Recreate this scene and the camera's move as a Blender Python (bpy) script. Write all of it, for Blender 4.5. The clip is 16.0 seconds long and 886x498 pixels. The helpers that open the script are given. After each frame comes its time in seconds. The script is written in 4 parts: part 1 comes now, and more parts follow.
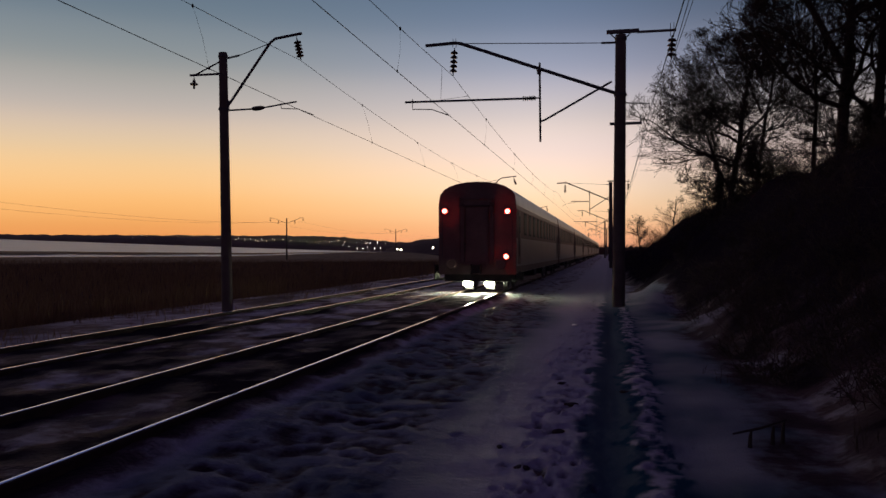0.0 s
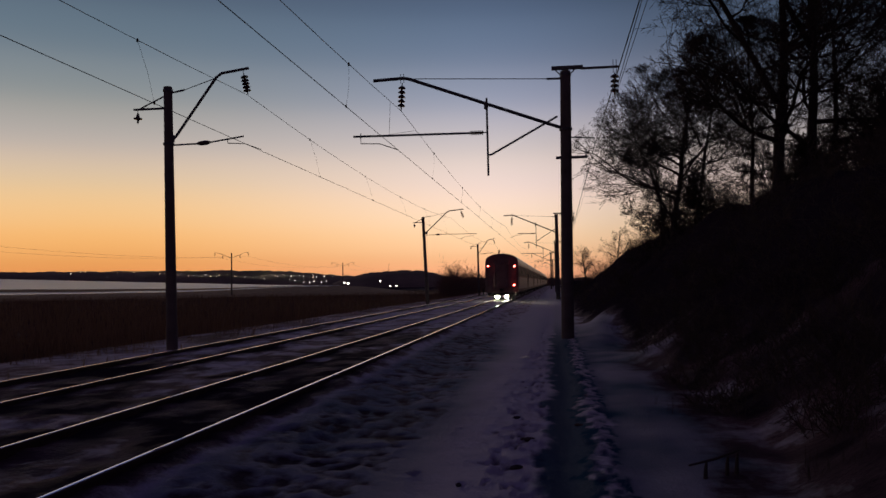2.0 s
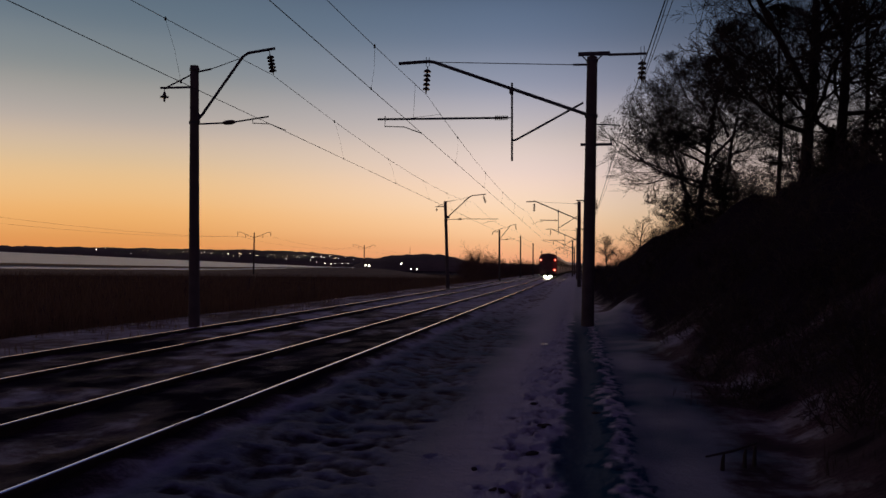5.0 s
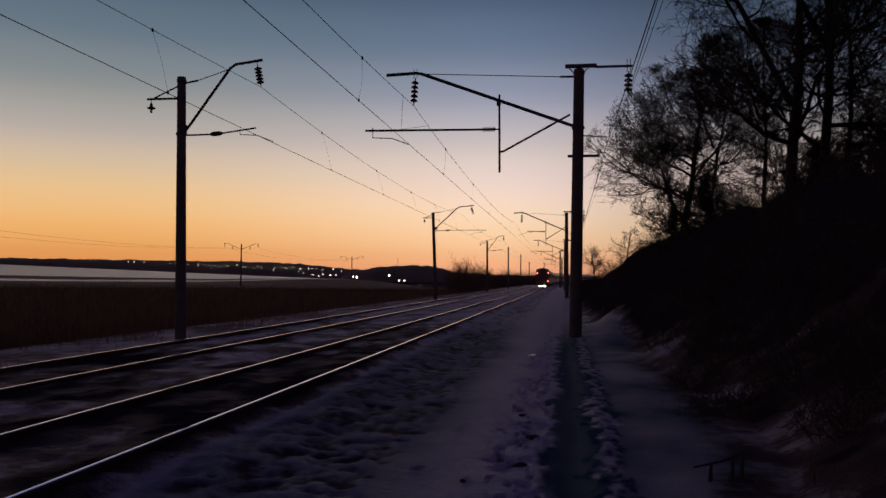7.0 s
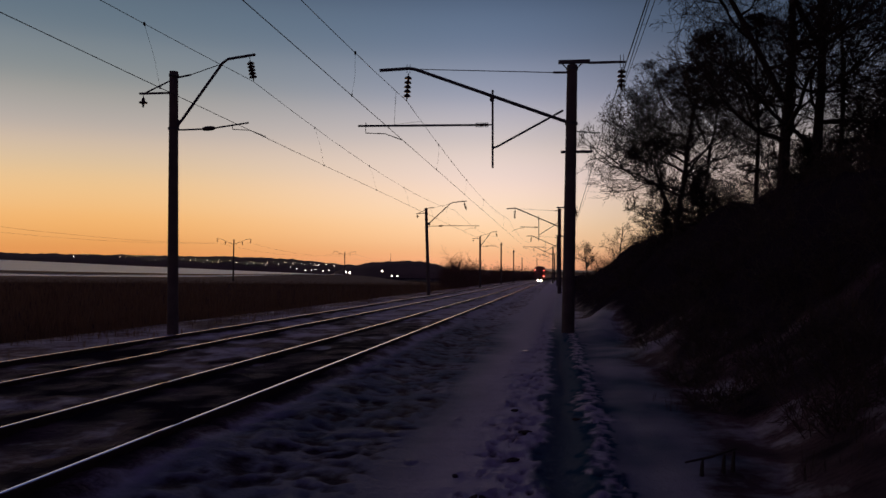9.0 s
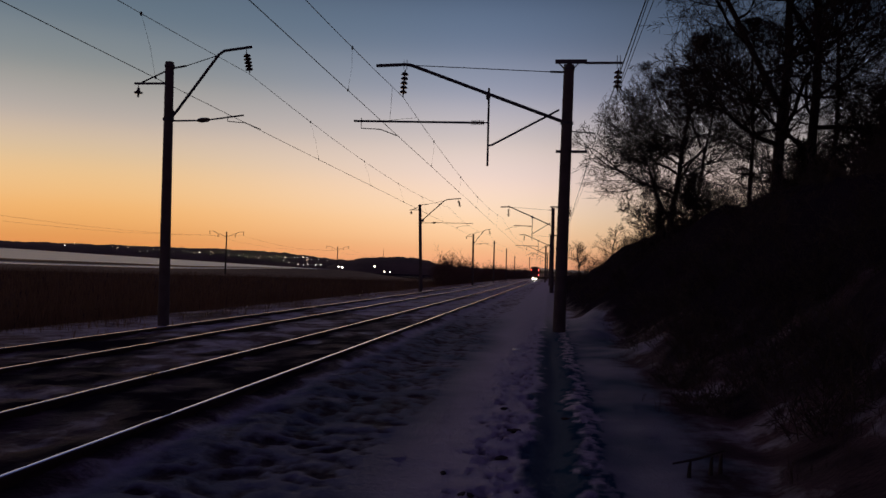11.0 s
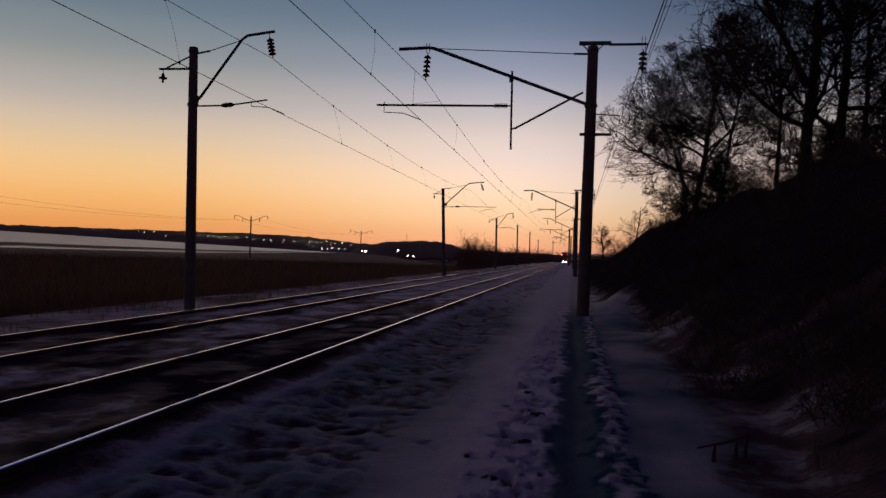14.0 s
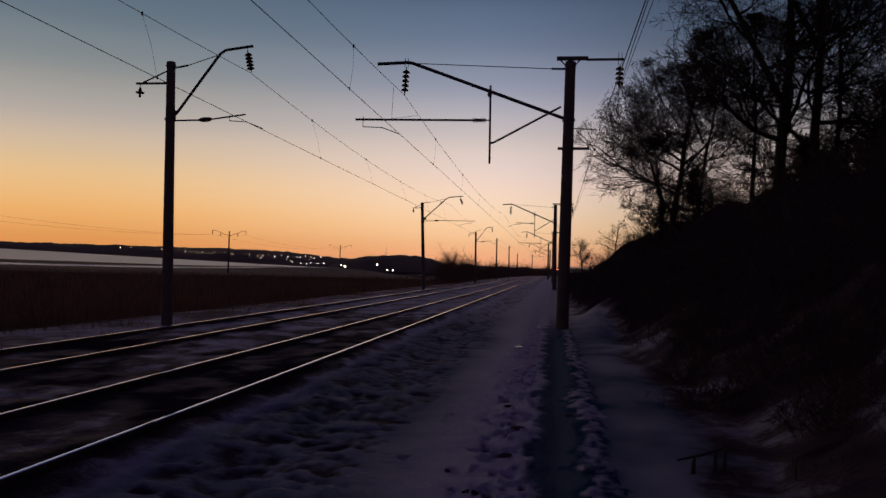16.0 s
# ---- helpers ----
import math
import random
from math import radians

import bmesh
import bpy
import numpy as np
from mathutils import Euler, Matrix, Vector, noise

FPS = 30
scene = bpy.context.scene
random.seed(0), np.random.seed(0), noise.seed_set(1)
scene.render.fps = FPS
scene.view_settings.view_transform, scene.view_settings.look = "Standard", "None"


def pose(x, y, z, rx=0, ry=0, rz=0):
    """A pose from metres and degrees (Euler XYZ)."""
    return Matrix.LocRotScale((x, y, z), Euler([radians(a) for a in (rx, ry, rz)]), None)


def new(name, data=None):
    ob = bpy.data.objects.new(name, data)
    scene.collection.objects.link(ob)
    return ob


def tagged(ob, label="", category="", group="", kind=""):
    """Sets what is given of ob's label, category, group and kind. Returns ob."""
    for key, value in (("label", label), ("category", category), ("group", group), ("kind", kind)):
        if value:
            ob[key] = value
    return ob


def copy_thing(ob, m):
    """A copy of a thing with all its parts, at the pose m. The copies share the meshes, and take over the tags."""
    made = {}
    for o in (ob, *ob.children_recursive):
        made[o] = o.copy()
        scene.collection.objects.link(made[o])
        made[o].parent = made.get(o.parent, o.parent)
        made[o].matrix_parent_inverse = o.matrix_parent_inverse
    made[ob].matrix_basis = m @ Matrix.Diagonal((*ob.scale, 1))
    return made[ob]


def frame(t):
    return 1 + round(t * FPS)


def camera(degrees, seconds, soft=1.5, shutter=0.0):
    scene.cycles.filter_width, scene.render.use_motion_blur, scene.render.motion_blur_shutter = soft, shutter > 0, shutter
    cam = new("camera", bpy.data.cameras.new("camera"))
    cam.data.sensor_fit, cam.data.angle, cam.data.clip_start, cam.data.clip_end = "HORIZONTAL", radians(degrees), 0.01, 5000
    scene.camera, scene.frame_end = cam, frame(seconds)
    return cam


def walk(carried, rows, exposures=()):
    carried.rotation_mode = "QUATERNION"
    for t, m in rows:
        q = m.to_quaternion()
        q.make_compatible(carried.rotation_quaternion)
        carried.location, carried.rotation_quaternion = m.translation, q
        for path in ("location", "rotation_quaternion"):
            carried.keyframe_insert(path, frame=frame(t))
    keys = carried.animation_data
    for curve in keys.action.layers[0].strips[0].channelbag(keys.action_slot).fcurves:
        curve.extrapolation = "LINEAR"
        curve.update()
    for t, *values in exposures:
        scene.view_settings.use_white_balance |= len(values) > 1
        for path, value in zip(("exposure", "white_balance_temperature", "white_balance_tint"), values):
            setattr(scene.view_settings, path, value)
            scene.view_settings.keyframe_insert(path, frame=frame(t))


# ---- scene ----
import itertools

# ------------------------------------------------------------------ camera
EYE = (0.0, 0.0, 1.8)
cam = camera(57.13, 16.0, soft=1.5)
PATH = [  # seconds, yaw, pitch, roll of the hand-held camera, its sway to the side and up
    (0.0, 11.603, 0.133, 0.119, 0.081, -0.035),
    (0.5, 10.590, -1.851, 1.626, 0.072, -0.041),
    (1.0, 9.610, 0.539, 2.234, 0.048, -0.030),
    (1.5, 7.400, 0.855, 1.065, 0.000, 0.000),
    (2.0, 7.906, 2.402, 0.838, 0.000, 0.000),
    (2.5, 7.754, 2.772, 0.532, 0.000, 0.000),
    (3.0, 7.303, 2.114, 0.227, 0.000, 0.000),
    (3.5, 8.559, 1.200, -0.029, 0.000, 0.000),
    (6.0, 9.419, 1.867, -0.683, 0.000, 0.000),
    (6.5, 9.167, 2.255, -0.605, 0.000, 0.000),
    (7.0, 8.510, 2.110, -0.490, 0.000, 0.000),
    (7.5, 8.419, 1.286, -0.736, 0.000, 0.000),
    (8.0, 8.628, 1.436, -0.609, 0.000, 0.000),
    (8.5, 8.361, 1.705, -0.341, 0.000, 0.000),
    (9.0, 8.009, 1.800, -0.571, 0.000, 0.000),
    (11.5, 7.494, 1.579, -1.845, 0.000, 0.000),
    (12.0, 7.458, 1.802, -1.433, 0.000, 0.000),
    (12.5, 7.184, 1.995, -1.474, 0.000, 0.000),
    (13.0, 7.340, 2.334, -1.399, 0.000, 0.000),
    (13.5, 7.180, 2.286, -1.246, 0.000, 0.000),
    (14.0, 9.116, 0.415, -1.694, 0.000, 0.000),
    (14.5, 8.525, 0.752, -1.987, 0.000, 0.000),
    (15.0, 8.886, 1.005, -1.788, 0.000, 0.000),
    (15.5, 8.441, 1.341, -1.460, 0.000, 0.000),
    (16.0, 7.673, 1.443, -1.400, 0.000, 0.000)]
walk(cam, [(t, pose(EYE[0] + dx, EYE[1], EYE[2] + dz, 90 + p, r, y)) for t, y, p, r, dx, dz in PATH],
     exposures=[(0.0, .18), (1.5, .14), (3.5, -.02), (7.0, .0), (9.0, .04), (13.5, .0), (14.3, .13), (15.2, .05), (16.0, -.03)])


# ------------------------------------------------------------------ light: the sky after sunset
def build_world():
    w = bpy.data.worlds.new("dusk_sky")
    w.use_nodes = True
    nt = w.node_tree
    nt.nodes.clear()
    N = nt.nodes.new
    co = N("ShaderNodeTexCoord")
    sep = N("ShaderNodeSeparateXYZ")
    nt.links.new(co.outputs["Generated"], sep.inputs[0])
    asin = N("ShaderNodeMath"); asin.operation = "ARCSINE"
    nt.links.new(sep.outputs["Z"], asin.inputs[0])
    el = N("ShaderNodeMapRange")
    el.inputs["From Min"].default_value = radians(-4)
    el.inputs["From Max"].default_value = radians(90)
    nt.links.new(asin.outputs[0], el.inputs["Value"])

    def ramp(stops):
        r = N("ShaderNodeValToRGB")
        r.color_ramp.interpolation = "CARDINAL"
        els = r.color_ramp.elements
        for i, (deg, c) in enumerate(stops):
            e = els[i] if i < 2 else els.new(1.0)
            e.position = (deg + 4) / 94
            e.color = (*c, 1)
        nt.links.new(el.outputs[0], r.inputs[0])
        return r
    amber = ramp([(-4, (.20, .07, .03)), (90, (.0086, .0070, .0235)), (.3, (.65, .240, .078)), (2, (.795, .358, .112)), (4, (.865, .485, .195)), (6.5, (.75, .525, .305)),
                  (9, (.52, .435, .37)), (12, (.295, .30, .293)), (15, (.164, .205, .242)), (18.5, (.094, .133, .182)), (24, (.046, .047, .083)), (32, (.0265, .0218, .060)), (55, (.0116, .0100, .0330))])
    peach = ramp([(-4, (.22, .08, .05)), (90, (.0086, .0070, .0235)), (.3, (.84, .36, .20)), (2, (.96, .56, .315)), (4, (1.0, .715, .50)), (6.5, (.90, .70, .625)),
                  (9, (.68, .58, .56)), (12, (.38, .38, .47)), (15, (.192, .230, .33)), (18.5, (.092, .132, .215)), (24, (.044, .044, .083)), (32, (.0265, .0218, .060)), (55, (.0116, .0100, .0330))])
    cool = ramp([(-4, (.008, .006, .009)), (90, (.0086, .0070, .0235)), (2, (.075, .050, .052)), (8, (.115, .074, .074)), (18, (.042, .028, .066)), (35, (.0140, .0113, .042))])
    az = N("ShaderNodeMapRange"); az.interpolation_type = "SMOOTHSTEP"
    az.inputs["From Min"].default_value = -0.54
    az.inputs["From Max"].default_value = 0.05
    nt.links.new(sep.outputs["X"], az.inputs["Value"])
    warm = N("ShaderNodeMix"); warm.data_type = "RGBA"
    nt.links.new(az.outputs[0], warm.inputs["Factor"])
    nt.links.new(amber.outputs[0], warm.inputs[6])
    nt.links.new(peach.outputs[0], warm.inputs[7])
    # the glow fades towards the east
    fade = N("ShaderNodeMapRange"); fade.interpolation_type = "SMOOTHSTEP"
    fade.inputs["From Min"].default_value = -0.12
    fade.inputs["From Max"].default_value = 0.24
    fade.inputs["To Min"].default_value = 1.0
    fade.inputs["To Max"].default_value = 0.52
    nt.links.new(sep.outputs["X"], fade.inputs["Value"])
    dim = N("ShaderNodeVectorMath"); dim.operation = "SCALE"
    nt.links.new(warm.outputs[2], dim.inputs[0])
    nt.links.new(fade.outputs[0], dim.inputs["Scale"])
    # how far a direction lies from the place where the sun went down
    dot = N("ShaderNodeVectorMath"); dot.operation = "DOT_PRODUCT"
    nt.links.new(co.outputs["Generated"], dot.inputs[0])
    dot.inputs[1].default_value = (math.sin(radians(-14)), math.cos(radians(-14)), 0)
    side = N("ShaderNodeMapRange"); side.interpolation_type = "SMOOTHSTEP"
    side.inputs["From Min"].default_value = 0.05
    side.inputs["From Max"].default_value = 0.80
    nt.links.new(dot.outputs["Value"], side.inputs["Value"])
    mix = N("ShaderNodeMix"); mix.data_type = "RGBA"
    nt.links.new(side.outputs[0], mix.inputs["Factor"])
    nt.links.new(cool.outputs[0], mix.inputs[6])
    nt.links.new(dim.outputs[0], mix.inputs[7])
    bg = N("ShaderNodeBackground")
    bg.inputs["Strength"].default_value = 1.0
    nt.links.new(mix.outputs[2], bg.inputs["Color"])
    out = N("ShaderNodeOutputWorld")
    nt.links.new(bg.outputs[0], out.inputs[0])
    scene.world = w


build_world()


# ------------------------------------------------------------------ materials
def material(name, color, rough=0.8, metal=0.0, vary=0.25, scale=6.0, bump=0.0, bump_scale=40.0, emit=None, strength=0.0, spec=0.5, second=None):
    m = bpy.data.materials.new(name)
    m.use_nodes = True
    nt = m.node_tree
    b = nt.nodes["Principled BSDF"]
    b.inputs["Roughness"].default_value = rough
    b.inputs["Metallic"].default_value = metal
    b.inputs["Specular IOR Level"].default_value = spec
    if emit:
        b.inputs["Emission Color"].default_value = (*emit, 1)
        b.inputs["Emission Strength"].default_value = strength
        b.inputs["Base Color"].default_value = (*color, 1)
        return m
    co = nt.nodes.new("ShaderNodeTexCoord")
    big = nt.nodes.new("ShaderNodeTexNoise")
    big.inputs["Scale"].default_value = scale
    big.inputs["Detail"].default_value = 6
    nt.links.new(co.outputs["Object"], big.inputs["Vector"])
    small = nt.nodes.new("ShaderNodeTexNoise")
    small.inputs["Scale"].default_value = scale * 9
    small.inputs["Detail"].default_value = 4
    nt.links.new(co.outputs["Object"], small.inputs["Vector"])
    add = nt.nodes.new("ShaderNodeMath")
    add.operation = "MULTIPLY_ADD"
    add.inputs[1].default_value = 0.4
    nt.links.new(small.outputs["Fac"], add.inputs[0])
    nt.links.new(big.outputs["Fac"], add.inputs[2])
    rng = nt.nodes.new("ShaderNodeMapRange")
    rng.inputs["From Min"].default_value = 0.4
    rng.inputs["From Max"].default_value = 1.0
    nt.links.new(add.outputs[0], rng.inputs["Value"])
    mix = nt.nodes.new("ShaderNodeMix"); mix.data_type = "RGBA"
    hi = second or tuple(min(1, c * (1 + vary)) for c in color)
    lo = color if second else tuple(c * (1 - vary) for c in color)
    mix.inputs[6].default_value = (*lo, 1)
    mix.inputs[7].default_value = (*hi, 1)
    nt.links.new(rng.outputs[0], mix.inputs["Factor"])
    nt.links.new(mix.outputs[2], b.inputs["Base Color"])
    if bump:
        bn = nt.nodes.new("ShaderNodeTexNoise")
        bn.inputs["Scale"].default_value = bump_scale
        bn.inputs["Detail"].default_value = 5
        nt.links.new(co.outputs["Object"], bn.inputs["Vector"])
        bp = nt.nodes.new("ShaderNodeBump")
        bp.inputs["Strength"].default_value = bump
        bp.inputs["Distance"].default_value = 0.02
        nt.links.new(bn.outputs["Fac"], bp.inputs["Height"])
        nt.links.new(bp.outputs[0], b.inputs["Normal"])
    return m


def ground_material():
    """Snow over stones and soil: the mesh tells how much snow lies where, with shading mixed in; noise breaks its edge
    up.
    """
    m = bpy.data.materials.new("snowy_ground")
    m.use_nodes = True
    nt = m.node_tree
    N, L = nt.nodes.new, nt.links.new
    b = nt.nodes["Principled BSDF"]
    geo = N("ShaderNodeNewGeometry")
    att = N("ShaderNodeAttribute"); att.attribute_name = "snow_and_shading"

    def nz(scale, detail, stretch=(1, 1, 1)):
        mp = N("ShaderNodeMapping"); mp.inputs["Scale"].default_value = stretch
        L(geo.outputs["Position"], mp.inputs["Vector"])
        n = N("ShaderNodeTexNoise")
        n.inputs["Scale"].default_value = scale
        n.inputs["Detail"].default_value = detail
        n.inputs["Roughness"].default_value = 0.65
        L(mp.outputs[0], n.inputs["Vector"])
        return n.outputs["Fac"]

    def mth(op, a, c):
        n = N("ShaderNodeMath"); n.operation = op
        for i, v in enumerate((a, c)):
            if isinstance(v, (int, float)):
                n.inputs[i].default_value = v
            else:
                L(v, n.inputs[i])
        return n.outputs[0]
    drift = nz(1.1, 6, (1.0, 1.6, 1))
    grain = nz(9.0, 5)
    k = mth("ADD", mth("MULTIPLY", drift, 1.25), mth("MULTIPLY", grain, 0.55))
    # finer patches, which also put the crust's ripple shading into the colour
    k = mth("ADD", k, mth("MULTIPLY", mth("SUBTRACT", nz(3.6, 7, (1.0, .62, 1)), 0.5), 1.5))
    k = mth("ADD", mth("SUBTRACT", k, 0.90), mth("MULTIPLY", mth("SUBTRACT", att.outputs["Fac"], 0.5), 1.7))
    r = N("ShaderNodeMapRange")
    r.inputs["From Min"].default_value = -0.26
    r.inputs["From Max"].default_value = 0.46
    L(k, r.inputs["Value"])
    dirt = N("ShaderNodeMix"); dirt.data_type = "RGBA"
    dirt.inputs[6].default_value = (.018, .015, .022, 1)
    dirt.inputs[7].default_value = (.064, .047, .058, 1)
    L(nz(22, 4), dirt.inputs["Factor"])
    snow = N("ShaderNodeMix"); snow.data_type = "RGBA"
    snow.inputs[6].default_value = (.42, .45, .53, 1)
    snow.inputs[7].default_value = (.74, .77, .86, 1)
    L(nz(3.0, 6), snow.inputs["Factor"])
    blue_att = N("ShaderNodeAttribute"); blue_att.attribute_name = "dark_blue_snow"
    bluish = N("ShaderNodeMix"); bluish.data_type = "RGBA"
    L(blue_att.outputs["Fac"], bluish.inputs["Factor"])
    L(snow.outputs[2], bluish.inputs[6])
    bluish.inputs[7].default_value = (.034, .105, .155, 1)
    mix = N("ShaderNodeMix"); mix.data_type = "RGBA"
    L(r.outputs[0], mix.inputs["Factor"])
    L(dirt.outputs[2], mix.inputs[6])
    L(bluish.outputs[2], mix.inputs[7])
    L(mix.outputs[2], b.inputs["Base Color"])
    b.inputs["Roughness"].default_value = 0.62
    haze_mask = mth("MINIMUM", mth("MULTIPLY", att.outputs["Fac"], 3.2), 1.0)
    L(mth("MULTIPLY", mth("ADD", mth("MULTIPLY", r.outputs[0], .10), mth("MULTIPLY", haze_mask, .06)), mth("SUBTRACT", 1.0, blue_att.outputs["Fac"])), b.inputs["Specular IOR Level"])
    # pink sheen at grazing angles stands in for reddish haze over the ground
    L(mth("MULTIPLY", mth("MULTIPLY", mth("SUBTRACT", 1.0, blue_att.outputs["Fac"]), haze_mask), .26), b.inputs["Sheen Weight"])
    b.inputs["Sheen Roughness"].default_value = 0.45
    b.inputs["Sheen Tint"].default_value = (1.0, .60, .68, 1)
    bp = N("ShaderNodeBump")
    bp.inputs["Strength"].default_value = 0.95
    bp.inputs["Distance"].default_value = 0.05
    L(mth("ADD", nz(14, 6), mth("MULTIPLY", drift, 1.2)), bp.inputs["Height"])
    L(bp.outputs[0], b.inputs["Normal"])
    return m


M_GROUND = ground_material()
M_RAILTOP = material("polished_rail_head", (.42, .43, .82), rough=.07, metal=1.0, vary=.15, scale=2.0)
M_RAIL = material("rusty_rail_side", (.070, .042, .030), rough=.8, vary=.4, scale=8, bump=.4)
M_CONCRETE = material("weathered_concrete", (.125, .105, .09), rough=.9, vary=.3, scale=2.5, bump=.6, bump_scale=60)
M_STEEL = material("dull_galvanised_steel", (.11, .11, .115), rough=.6, metal=.6, vary=.35, scale=7)
M_PORCELAIN = material("brown_glazed_porcelain", (.055, .028, .02), rough=.22, vary=.25, scale=9)
M_WIRE = material("tarnished_copper_wire", (.05, .045, .042), rough=.55, metal=.7, vary=.2, scale=3)
M_BARK = material("dark_bark", (.045, .036, .030), rough=.95, vary=.45, scale=5, bump=.8, bump_scale=30)
M_TWIG = material("bare_twig_bark", (.050, .036, .029), rough=.9, vary=.3, scale=3)
M_BRUSH = material("dry_brush", (.075, .056, .045), rough=.95, vary=.5, scale=.8)
M_REED = material("dead_reeds", (.27, .175, .085), rough=.95, vary=.5, scale=.35)
M_SNOWFIELD = material("wind_swept_snow_ice", (.70, .69, .72), rough=.34, scale=.012, second=(.90, .88, .90), spec=.7)
M_SNOWFIELD.node_tree.nodes["Principled BSDF"].inputs["Specular Tint"].default_value = (.72, .80, 1.0, 1)
M_THICKET = material("reddish_brown_twigs", (.17, .095, .075), rough=.9, vary=.3, scale=2)
M_HILL = material("dark_wooded_hillside", (.16, .095, .075), rough=1.0, vary=.5, scale=.03)
M_COACH = material("pale_grey_coach_paint", (.25, .20, .20), rough=.45, vary=.12, scale=1.2)
M_BAND = material("dark_red_coach_band", (.13, .062, .055), rough=.6, vary=.2, scale=1.5)
M_END = material("sooty_coach_end", (.15, .090, .085), rough=.55, vary=.35, scale=1.6)
M_ROOF = material("ribbed_grey_roof", (.20, .17, .165), rough=.36, vary=.25, scale=1.4)
M_UNDER = material("black_running_gear", (.025, .023, .022), rough=.75, vary=.3, scale=5)
M_WHEEL = material("worn_steel_wheel", (.15, .14, .14), rough=.45, metal=.8, vary=.3, scale=6)
M_GLASS = material("dark_window_glass", (.012, .013, .016), rough=.5, vary=.1, scale=1, spec=.2)
M_RUBBER = material("black_rubber", (.012, .012, .012), rough=.8, vary=.2, scale=4)
M_TAIL = material("red_tail_lamp", (.4, .02, .02), emit=(1.0, .030, .020), strength=40)
M_TAILCORE = material("red_tail_lamp_bulb", (.5, .1, .08), emit=(1.0, .42, .34), strength=9.0)
M_FLOOD = material("white_underframe_light", (.8, .8, .7), emit=(.93, 1.0, .66), strength=150)
M_TOWN = material("warm_town_lamp", (.8, .7, .5), emit=(1.0, .66, .40), strength=5)
M_TOWNW = material("white_town_lamp", (.8, .8, .8), emit=(1.0, .86, .70), strength=7)
M_WOOD = material("wet_grey_timber", (.06, .05, .042), rough=.9, vary=.4, scale=6, bump=.5)
M_ICE = material("bright_ice_lump", (.80, .80, .84), rough=.10, vary=.1, scale=8, spec=1.0)


# ------------------------------------------------------------------ mesh helpers
def mesh_of(name, verts, faces, mat, smooth=False):
    me = bpy.data.meshes.new(name)
    me.from_pydata(verts, [], faces)
    me.materials.append(mat)
    if smooth:
        me.polygons.foreach_set("use_smooth", [True] * len(me.polygons))
    me.update()
    return me


def part(name, bm, mat, parent, label="", smooth=False):
    me = bpy.data.meshes.new(name)
    bmesh.ops.recalc_face_normals(bm, faces=bm.faces)
    bm.to_mesh(me)
    bm.free()
    me.materials.append(mat)
    if smooth:
        me.polygons.foreach_set("use_smooth", [True] * len(me.polygons))
    ob = new(name, me)
    ob.parent = parent
    return tagged(ob, label)


def part_mesh(name, me, parent, label=""):
    ob = new(name, me)
    ob.parent = parent
    return tagged(ob, label)


def thing(name, m, label, category, group=""):
    ob = new(name)
    ob.empty_display_size = 0.2
    ob.matrix_basis = m
    return tagged(ob, label, category, group)


def tube(bm, points, radius, sides=8, caps=True):
    """A pipe along a line of points; radius is one number or one for each point."""
    pts = [Vector(p) for p in points]
    rad = radius if isinstance(radius, (list, tuple)) else [radius] * len(pts)
    rings = []
    for i, p in enumerate(pts):
        d = (pts[min(i + 1, len(pts) - 1)] - pts[max(i - 1, 0)]).normalized()
        a = d.orthogonal().normalized() if abs(d.z) > .9 else d.cross(Vector((0, 0, 1))).normalized()
        c = d.cross(a)
        rings.append([bm.verts.new(p + rad[i] * (math.cos(w) * a + math.sin(w) * c)) for w in (2 * math.pi * k / sides for k in range(sides))])
    for r, s in zip(rings, rings[1:]):
        for k in range(sides):
            bm.faces.new((r[k], r[(k + 1) % sides], s[(k + 1) % sides], s[k]))
    if caps:
        bm.faces.new(rings[0][::-1])
        bm.faces.new(rings[-1])
    return bm


def lathe(bm, base, axis, profile, sides=10):
    """Rings of (distance along the axis, radius)."""
    base, axis = Vector(base), Vector(axis).normalized()
    a = axis.orthogonal().normalized()
    c = axis.cross(a)
    rings = [[bm.verts.new(base + axis * t + r * (math.cos(w) * a + math.sin(w) * c)) for w in (2 * math.pi * k / sides for k in range(sides))] for t, r in profile]
    for r, s in zip(rings, rings[1:]):
        for k in range(sides):
            bm.faces.new((r[k], r[(k + 1) % sides], s[(k + 1) % sides], s[k]))
    bm.faces.new(rings[0][::-1])
    bm.faces.new(rings[-1])
    return bm


def box(bm, lo, hi, bevel=0.0):
    made = bmesh.ops.create_cube(bm, size=1.0)["verts"]
    lo, hi = Vector(lo), Vector(hi)
    for v in made:
        v.co = Vector((lo[i] + (v.co[i] + .5) * (hi[i] - lo[i]) for i in range(3)))
    if bevel:
        edges = list({e for v in made for e in v.link_edges})
        bmesh.ops.bevel(bm, geom=edges, offset=bevel, segments=2, affect="EDGES", profile=.5)
    return bm


# ------------------------------------------------------------------ noise and the lie of the land
def lattice(ix, iy, seed):
    h = (ix.astype(np.int64) * 374761393 + iy.astype(np.int64) * 668265263 + seed * 974634541) & 0xFFFFFFFF
    h = ((h ^ (h >> 13)) * 1274126177) & 0xFFFFFFFF
    return ((h ^ (h >> 16)) & 0xFFFF) / 65535.0


